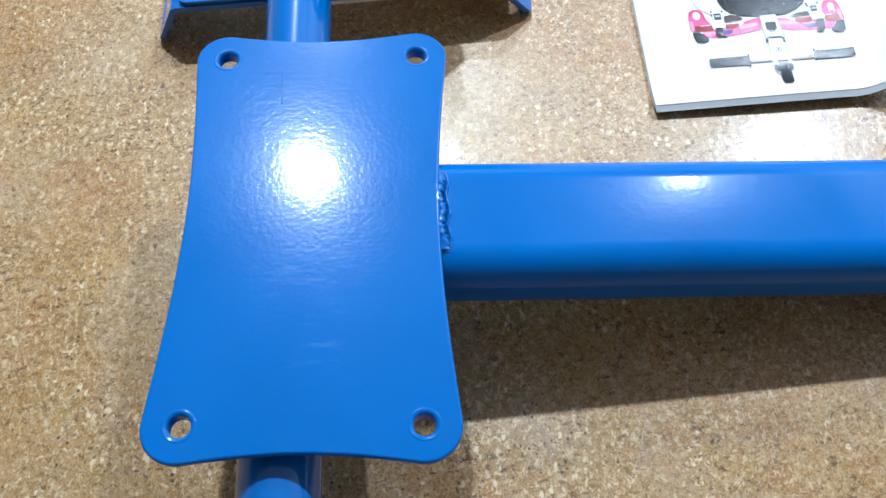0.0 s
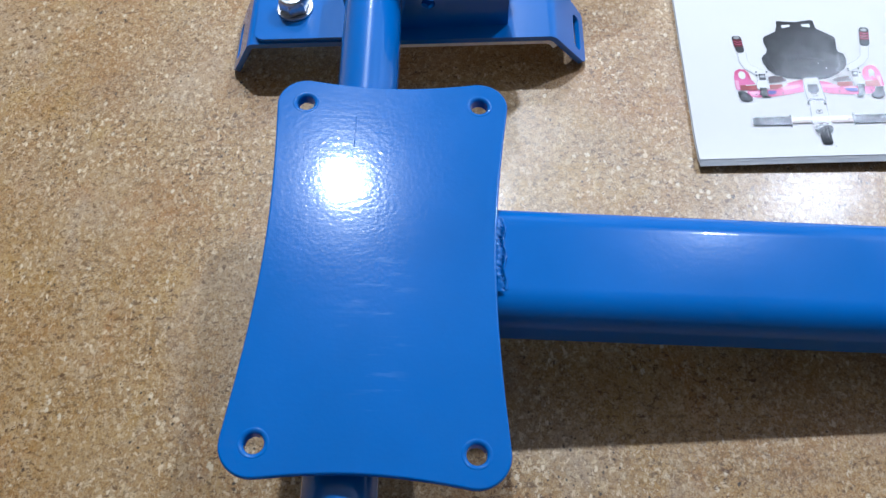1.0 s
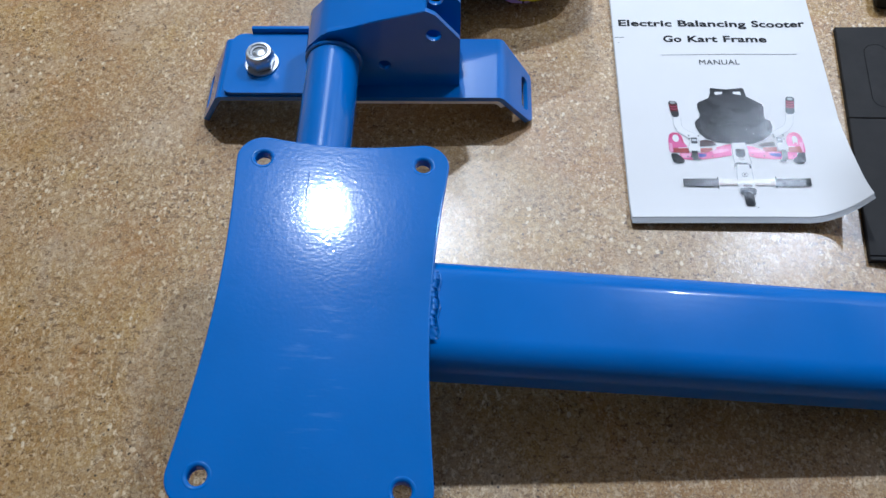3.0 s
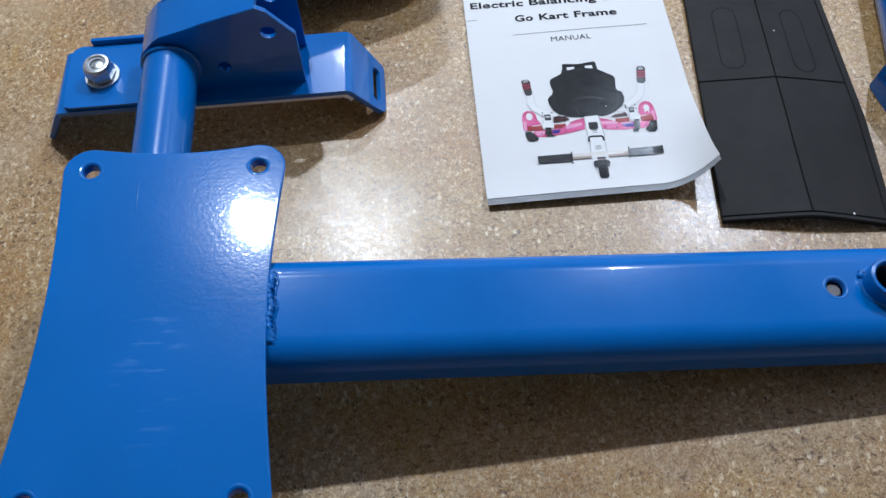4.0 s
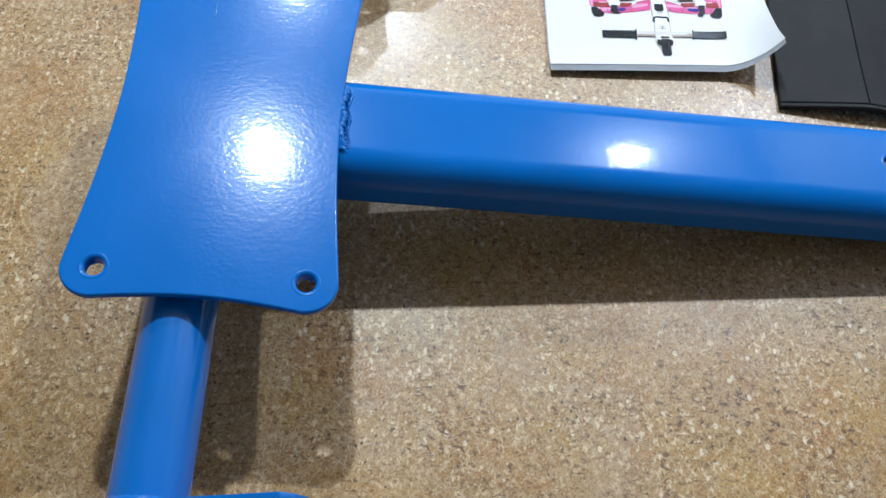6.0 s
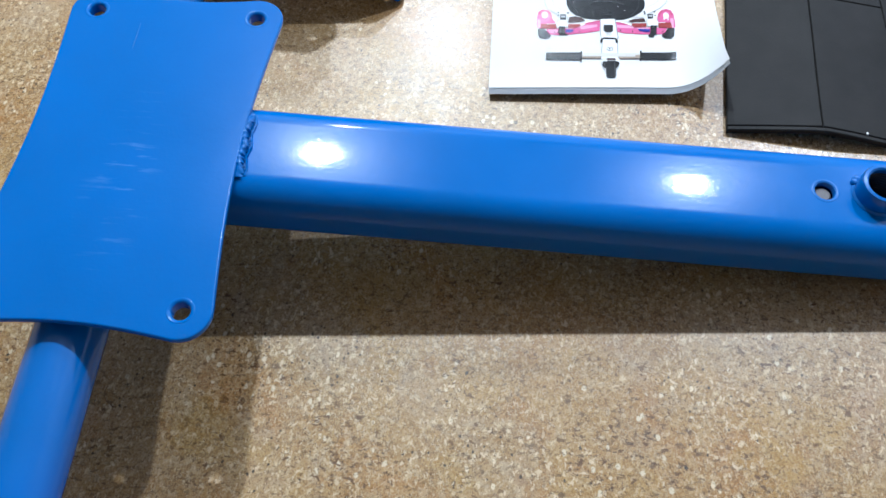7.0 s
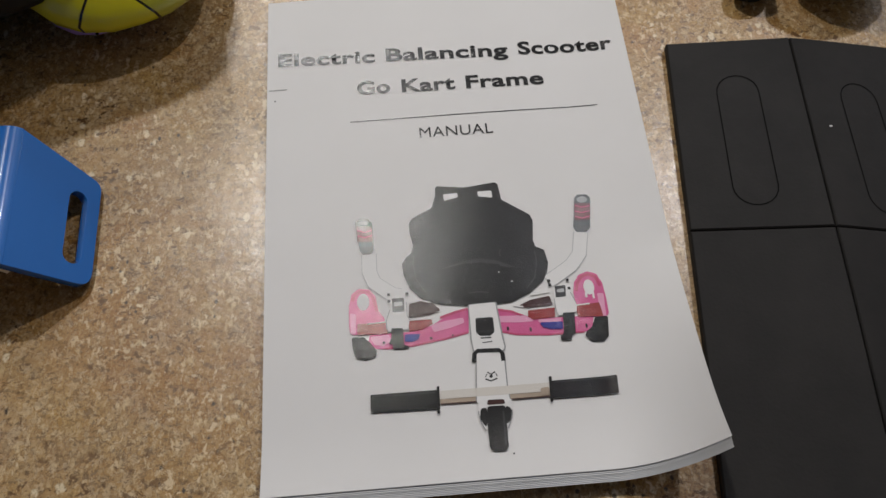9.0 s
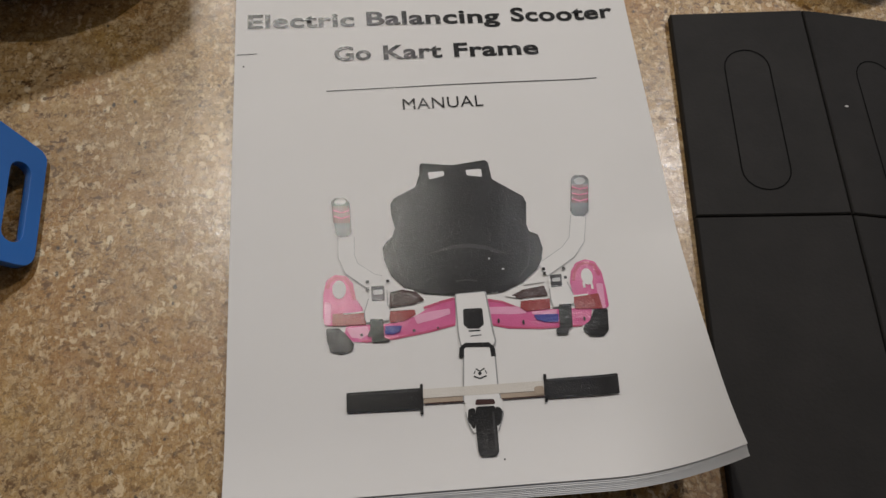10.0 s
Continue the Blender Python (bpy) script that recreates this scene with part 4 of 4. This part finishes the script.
ink("clamp_bolt_print", [rounded([(45.9, 63.9), (46, 62.3), (49.1, 62.3), (49, 63.9)], 0.3, 2), rounded([(103.8, 64.1), (103.8, 62.9), (106.4, 62.9), (106.4, 64.3)], 0.3, 2)], M_INK_PALE, 9)
ink("clamp_tooth_print", [rect(a - 0.5, a + 0.5, b - 0.5, b + 0.5) for a, b in [(44.3, 66.9), (44.3, 64.4), (50.8, 66.7), (101.5, 67.6), (101.6, 66), (108.1, 67.4), (108.2, 64.2)]], M_INK, 8)
ink("strap_print", [rounded([(44.6, 54.2), (44.4, 50.7), (43.4, 48.5), (44.8, 48.2), (44.7, 46.6), (50.2, 46.4), (50.4, 47.1), (48.7, 47.8), (48.6, 53.9)], 0.4, 3), rounded([(104.7, 55.1), (103.9, 47.5), (102.7, 46.8), (102.7, 45.1), (106.2, 44.9), (106.7, 46.6), (108, 47.2), (108.7, 55)], 0.4, 3)], M_INK, 9)

# levers
ink("lever_print", [line([(38, 83.5), (37.9, 76.3), (39.4, 72), (45.2, 67.3), (48.2, 66.3)], 5.6), line([(115.9, 86), (114, 77.4), (110.5, 73.1), (104.3, 69.2), (101.3, 67.4)], 5.4)], M_INK_PALE, 3)
ink("lever_face_print", [line([(38, 83.5), (37.9, 76.3), (39.4, 72), (45.2, 67.3), (48.2, 66.3)], 5.1), line([(115.9, 86), (114, 77.4), (110.5, 73.1), (104.3, 69.2), (101.3, 67.4)], 4.9)], M_INK_WHITE, 4)
ink("lever_grip_print", [rounded([(33.5, 96.8), (34.7, 85.4), (35.7, 83.4), (38.7, 83.4), (39.9, 85), (39.6, 96), (38.3, 97.8), (34.7, 98)], 1.2, 4), rounded([(115.6, 100.1), (113.5, 88.1), (114.2, 86.1), (118, 85.7), (119.6, 87.5), (121.6, 99.7), (120.5, 101.3), (116.8, 101.5)], 1.2, 4)], M_INK_SOFT, 5)
ink("lever_grip_band_print", [rounded([(33.8, 95.1), (34, 88.7), (39.6, 88.3), (39.5, 94.7)], 0.5, 3), rounded([(115.4, 97.9), (114.4, 91), (119.9, 90.7), (121.1, 97.5)], 0.5, 3)], M_INK_MAROON, 6)
ink("lever_grip_ring_print", [line([(115.5, 97), (117.9, 96), (120.9, 96.4)], 0.5), line([(115.1, 94.6), (117.5, 93.8), (120.5, 94.3)], 0.5), line([(114.8, 92.5), (117.2, 91.5), (120.2, 92.1)], 0.5), line([(34.2, 93.4), (36.8, 92.3), (39.4, 93)], 0.5), line([(34.3, 91.2), (36.7, 90.2), (39.6, 90.9)], 0.5)], M_INK_ROSE, 7)
ink("lever_cap_print", [circle(118.4, 99.2, 2.0, 16, 1.3), circle(36.5, 96.4, 2.0, 16, 1.3)], M_INK_GREY, 7)

# stem, handlebar and front wheel
ink("stem_edge_print", [rounded([(71.8, 60.9), (71.6, 47.4), (72.1, 43.3), (82.9, 43), (83.4, 44.4), (83, 48.2), (82, 61.2)], 0.6, 3), rounded([(72.8, 42.9), (71.1, 25.5), (83, 25), (82.5, 30.3), (82.8, 42.2)], 0.4, 3)], M_INK_GREY, 6)
ink("stem_print", [rounded([(72.2, 60.7), (72, 47.4), (72.4, 43.7), (82.4, 43.2), (82.9, 44.4), (82.4, 48), (81.5, 60.9)], 0.6, 3), rounded([(73.2, 42.9), (71.5, 25.5), (82.6, 25.1), (82.1, 30.7), (82.3, 42.3)], 0.4, 3)], M_INK_WHITE, 7)
ink("stem_badge_print", [rounded([(74, 55.6), (73.7, 50.3), (75, 48.9), (78.5, 48.7), (80.1, 50), (80.2, 55.5)], 0.8, 4), line([(72, 39.7), (72.4, 42.6), (73.6, 43.6), (81, 43.3), (81.9, 42.1), (82, 39.4)], 1.5)], M_INK, 8)
ink("stem_mark_print", [line([(75.1, 48.1), (78.8, 48.1)], 0.5), line([(75.5, 46.4), (79, 46.6)], 0.35), line([(75.2, 33.5), (77, 32.7), (79.2, 33.4)], 0.5), line([(76.1, 35.8), (77.3, 35), (78.8, 35.8)], 0.45), circle(77.2, 34.3, 0.6, 8), line([(75.9, 35.3), (75.3, 34.2)], 0.3), line([(78.9, 35.2), (79.3, 34.1)], 0.3)], M_INK_SOFT, 8)
ink("handlebar_print", [rounded([(59.4, 30.6), (59.4, 25.9), (96, 25.7), (96.5, 30.6)], 0.3, 2)], M_INK_TAN, 5)
ink("handlebar_shine_print", [rounded([(59.4, 30.6), (59.3, 27.8), (96.3, 27.6), (96.5, 30.6)], 0.3, 2)], M_INK_CREAM, 8)
ink("handlebar_line_print", [line([(59.4, 26.1), (71.5, 26)], 0.35), line([(83.1, 25.9), (96, 25.9)], 0.35)], M_INK_BROWN, 9)
ink("handlebar_shade_print", [rounded([(93.1, 28.9), (93.2, 26.4), (95.9, 26.4), (96.3, 29.2)], 0.8, 3)], M_INK_TAN, 9)
ink("fork_print", [rounded([(71.8, 26.5), (71.9, 20.7), (73.4, 16.1), (74.8, 16.7), (80.6, 16.6), (82.3, 19.9), (83.4, 26.1)], 1.0, 4)], M_INK_WHITE, 7)
ink("fork_edge_print", [line([(71.7, 22.7), (72.1, 19.3), (73.4, 16.1)], 0.3), line([(83, 22.3), (82.3, 19.4), (80.9, 16.2)], 0.3)], M_INK_GREY, 8)
ink("fork_shade_print", [rounded([(72.5, 23.4), (72, 20.1), (73.8, 16.7), (74.7, 19.9), (74.6, 23.9)], 0.9, 4), rounded([(80.8, 23.8), (80.5, 17.3), (82.4, 19.2), (83.1, 21.6), (82.2, 23.4)], 0.9, 4)], M_INK, 8)
ink("wheel_shadow_print", [rounded([(75.2, 26.3), (74.7, 24.6), (81, 24.5), (80.5, 26.1)], 0.5, 3)], M_INK_BROWN, 9)
ink("front_wheel_print", [rounded([(74.8, 24.1), (74.2, 17.4), (74.2, 10.6), (74.8, 9), (79.3, 8.8), (80.3, 10.1), (80.6, 16.9), (80.8, 24)], 1.0, 4)], M_INK, 10)
ink("wheel_shine_print", [line([(79.9, 22.1), (79.7, 16.1), (79.5, 10.5)], 0.6)], M_INK_SOFT, 11)
ink("handlebar_grip_print", [rounded([(36.3, 31.1), (36.2, 25), (58.9, 24.5), (59.1, 31)], 0.5, 3), rounded([(58.6, 32.2), (58.1, 22.9), (59, 22.8), (59.5, 32.3)], 0.3, 2), rounded([(96.6, 31.1), (96.3, 25), (119, 24.9), (119.4, 31.2)], 0.5, 3), rounded([(96.5, 32.7), (95.9, 23.9), (96.8, 23.9), (97.5, 32.7)], 0.3, 2)], M_INK, 10)
ink("grip_shine_print", [line([(37.1, 30.5), (47.7, 30.2), (58, 30.2)], 0.4), line([(97.9, 30.5), (108.5, 30.6), (118.6, 30.6)], 0.4)], M_INK_SOFT, 11)
ink("stray_dot_print", [circle(81.7, 7.8, 0.3, 8)], M_INK, 1)


# ---- black foam pad sheet, scored and folded to a shallow ridge ----
PAD = Matrix.Translation((0.3395, 0.3600, 0)) @ Matrix.Rotation(radians(-5.17), 4, "Z")
PW, PL, PM, PV = 0.1068, 0.2005, 0.0500, 0.1140
pad = empty("foam_pad", "matte black scored foam pad sheet lying on the countertop", "foam pad")
pad.matrix_world = PAD


def pad_z(u, v):
    """Top of the sheet: low edges, a ridge at the score line, the near end a little arched."""
    if u < PM:
        h = 0.0042 + 0.0048 * (u / PM)
    else:
        h = 0.0090 - 0.0052 * ((u - PM) / (PW - PM)) ** 1.2
    return h + 0.0016 * max(0, 1 - v / 0.05) ** 2 * math.sin(math.pi * min(1, u / PW))


def pad_u(u, v):
    """Across the sheet: bowed score line, right edge drawn in towards the far end."""
    hat = u / PM if u < PM else max(0.0, 1 - (u - PM) / (PW - PM))
    far = max(0.0, (v - 0.085) / (PL - 0.085))
    return u + 0.0045 * hat * (1 - v / PL) - far * (0.0012 * hat + (0.0078 * (u - PM) / (PW - PM) if u > PM else 0.0))


def pad_sag(u, v):
    """The near end is cut slightly askew beyond the score line."""
    return 0.0036 * max(0.0, (u - PM) / (PW - PM)) * (1 - v / PL)


def pad_piece(u0, u1, v0, v1, skew=0.0):
    nu, nv = 14, 26
    th = 0.0036
    bm = bmesh.new()
    g = 0.00022

    def ring(lift, ins, flat):
        rows = []
        for j in range(nv + 1):
            row = []
            for i in range(nu + 1):
                u = u0 + g + ins + (u1 - u0 - 2 * g - 2 * ins) * i / nu
                v = v0 + g + ins + (v1 - v0 - 2 * g - 2 * ins) * j / nv
                vv = v - skew * max(0.0, u - PM) * (v / PL) - pad_sag(u, v)
                row.append(bm.verts.new((pad_u(u, v), vv, pad_z(u, v) + lift)))
            rows.append(row)
        return rows

    a, b, c = ring(0, 0.0005, 0), ring(-0.0005, 0.0, 0), ring(-th, 0.0, 0)
    for rows in (a, c):
        for j in range(nv):
            for i in range(nu):
                bm.faces.new((rows[j][i], rows[j][i + 1], rows[j + 1][i + 1], rows[j + 1][i]))
    for p, q in ((a, b), (b, c)):
        lp = p[0][:] + [r[-1] for r in p[1:]] + p[-1][-2::-1] + [r[0] for r in p[-2:0:-1]]
        lq = q[0][:] + [r[-1] for r in q[1:]] + q[-1][-2::-1] + [r[0] for r in q[-2:0:-1]]
        for k in range(len(lp)):
            bm.faces.new((lp[k - 1], lp[k], lq[k], lq[k - 1]))
    loose = [v for v in bm.verts if not v.link_faces]
    bmesh.ops.delete(bm, geom=loose, context="VERTS")
    bmesh.ops.recalc_face_normals(bm, faces=bm.faces[:])
    return bm


MARGIN = 0.1010
part("panel", pad_piece(0, PM, 0.0035, PV), M_FOAM, pad)
part("panel", pad_piece(0, PM, PV, PL), M_FOAM, pad)
part("panel", pad_piece(PM, MARGIN, 0.0035, PV, 0.03), M_FOAM, pad)
part("panel", pad_piece(PM, MARGIN, PV, PL, 0.03), M_FOAM, pad)
part("margin_strip", pad_piece(MARGIN, PW, 0.0035, PL, 0.03), M_FOAM, pad)
part("end_strip", pad_piece(0, PW, 0.0, 0.0035), M_FOAM, pad)


def score(cu_, cv, length, width):
    o = slot(cu_, cv, length, width)
    i = slot(cu_, cv, length - 0.0008, width - 0.0008)
    bm = bmesh.new()

    def put(u, v):
        vv = v - 0.03 * max(0.0, u - PM) * (v / PL) - pad_sag(u, v)
        return bm.verts.new((pad_u(u, v), vv, pad_z(u, v) + 0.00015))

    a, b = [put(u, v) for u, v in o], [put(u, v) for u, v in i]
    for k in range(len(a)):
        bm.faces.new((a[k - 1], a[k], b[k], b[k - 1]))
    return bm


part("lint_speck", blobs([((pad_u(0.0585, 0.1575), 0.1575, pad_z(0.0585, 0.1575)), 1.0)], 0.0005, (1.4, 0.8, 0.4)), M_PAGE, pad, "tiny white lint speck")
part("lint_speck", blobs([((pad_u(0.0780, 0.004), 0.0030, pad_z(0.0780, 0.004)), 1.0)], 0.0009, (0.8, 1.2, 0.4)), M_PAGE, pad, "tiny white lint speck")
part("score_line", score(0.0253, 0.1530, 0.0590, 0.0165), M_GAP, pad, "oblong cut line in the foam", 0)
part("score_line", score(0.0746, 0.1500, 0.0590, 0.0165), M_GAP, pad, "oblong cut line in the foam", 0)


# ---- second frame part beyond the pad: round tube with a forked end ----
arm = empty("fork_arm", "blue round steel tube with a forked end bracket", "kart frame part")
AX = Matrix.Translation((0.4941, 0.4634, 0.0200)) @ Matrix.Rotation(radians(-10.8), 4, "Z")
part("tube", round_tube(0.0, 0.35, 0.0198, 0, 0), M_BLUE, arm, "", 40, AX)
pa = Vector((0.4657, 0.4610, 0.0006))
ea = Vector((0.1801, -0.9836, 0.0)).normalized()
en = Vector((-0.9831, -0.1800, 0.0348)).normalized()
eb = ea.cross(en)
eb = eb if eb.z > 0 else -eb
EAR = Matrix.Identity(4)
for i, ax in enumerate((ea, eb, en)):
    EAR[0][i], EAR[1][i], EAR[2][i] = ax
EAR.translation = pa
ear = rounded([(0.0, 0.0), (0.0470, 0.0003), (0.0590, 0.0060), (0.0600, 0.0240), (0.0500, 0.0325), (0.0310, 0.0372), (0.0040, 0.0405)], [0.002, 0.006, 0.008, 0.008, 0.010, 0.006, 0.002], 6)
holes = [circle(0.0111, 0.0178, 0.0044, 20), slot(0.0500, 0.0143, 0.0100, 0.0066, 1.1)]
for gap in (0.0, 0.0520):
    part("ear", sheet(ear, holes, 0.0036, 0.0007), M_BLUE, arm, "ear plate with two holes", 40, EAR @ Matrix.Translation((0, 0, -gap)))
part("web", box(0.0040, 0.0074, 0.0006, 0.0402, -0.0521, -0.0035, 0.0007), M_BLUE, arm, "", 40, EAR)



# ---- balancing scooter with a printed shell, at the back of the counter ----
scooter = empty("balancing_scooter", "balancing scooter with colourful graffiti-print shell and black tyre", "hoverboard")
SC = Matrix.Translation((0.100, 0.692, 0.0)) @ Matrix.Rotation(radians(20), 4, "Z")


def tyre():
    prof = [(0.052, -0.026), (0.074, -0.027), (0.083, -0.020), (0.0855, -0.008), (0.0858, 0.0), (0.0855, 0.008), (0.083, 0.020), (0.074, 0.027), (0.052, 0.026)]
    return lathe(prof, 48)


ROLL = Matrix.Rotation(radians(90), 4, "Y")
w = part("wheel", lathe([(0.0, -0.024), (0.045, -0.024), (0.052, -0.020), (0.052, 0.020), (0.045, 0.024), (0.0, 0.024)], 40), M_CAP, scooter, "", 40, SC @ Matrix.Translation((-0.037, 0, 0.0858)) @ ROLL)
part("tyre", tyre(), M_RUBBER, w, "black rubber tyre", 40, SC @ Matrix.Translation((-0.037, 0, 0.0858)) @ ROLL)


def shell(x0, x1, y_front, z_low, length, height, lean=0.0, p=4.5):
    """A bulging fender end: a rounded box drawn in towards its lower edge."""
    bm = bmesh.new()
    bmesh.ops.create_cube(bm, size=2.0)
    bmesh.ops.subdivide_edges(bm, edges=bm.edges[:], cuts=7, use_grid_fill=True)
    for v in bm.verts:
        c = v.co.copy()
        r = (abs(c.x) ** p + abs(c.y) ** p + abs(c.z) ** p) ** (1 / p)
        c /= r
        if c.z < 0:
            c.x *= 1 - 0.12 * c.z ** 2
        v.co = Vector(((x0 + x1) / 2 + c.x * (x1 - x0) / 2, y_front + length / 2 + c.y * length / 2 + lean * (c.z + 1) * height / 2, z_low + height / 2 + c.z * height / 2))
    return bm


part("wheel_guard", shell(-0.046, 0.056, -0.139, 0.0070, 0.21, 0.036, 0.9, 2.7), M_PRINT_Y, scooter, "glossy yellow printed guard with black lines", 60, SC)
part("guard_rim", shell(-0.040, 0.030, -0.124, 0.0030, 0.20, 0.022, 0.6, 2.9), M_PRINT_P, scooter, "glossy purple printed rim", 60, SC)
part("wheel_guard", shell(-0.122, -0.074, -0.110, 0.0090, 0.19, 0.050, 0.5), M_PRINT_W, scooter, "glossy white, blue and yellow printed guard", 60, SC)
part("bumper", shell(-0.085, -0.010, -0.110, 0.0220, 0.05, 0.030), M_RUBBER, scooter, "black rubber bumper before the tyre", 60, SC)
# added black body, sized to block lamp light and darken the gap between guards
part("shadow_block", shell(-0.112, 0.046, -0.100, 0.0040, 0.17, 0.125, 0.0, 6.0), M_RUBBER, scooter, "black block added below the shell to deepen the scooter's shadow", 60, SC)

# ---- black stand-ins at the back: unidentified dark shapes that block lamp glare ----
# the thin second one is added where a blurred shadow falls
for gx, gy, r, ln, name in ((0.4370, 0.5815, 0.0240, 0.13, "dark_stand_in"), (0.3985, 0.5805, 0.0085, 0.10, "dark_stand_in")):
    m = Matrix.Translation((gx, gy, r)) @ Matrix.Rotation(radians(-6), 4, "Z") @ Matrix.Rotation(radians(-90), 4, "X")
    prof = [(0.0, 0.0), (r * 0.8, 0.0), (r, r * 0.2)]
    for k in range(10):
        z = r * 0.3 + (ln - r) * k / 10
        prof += [(r, z), (r, z + ln * 0.06), (r * 0.93, z + ln * 0.07), (r * 0.93, z + ln * 0.08)]
    prof += [(r, ln), (0.0, ln)]
    tagged(finish(name, lathe(prof, 28), M_RUBBER, m=m), "black ribbed cylinder on the countertop, stand-in for an unidentified dark shape", "handle grip", "handle grips")
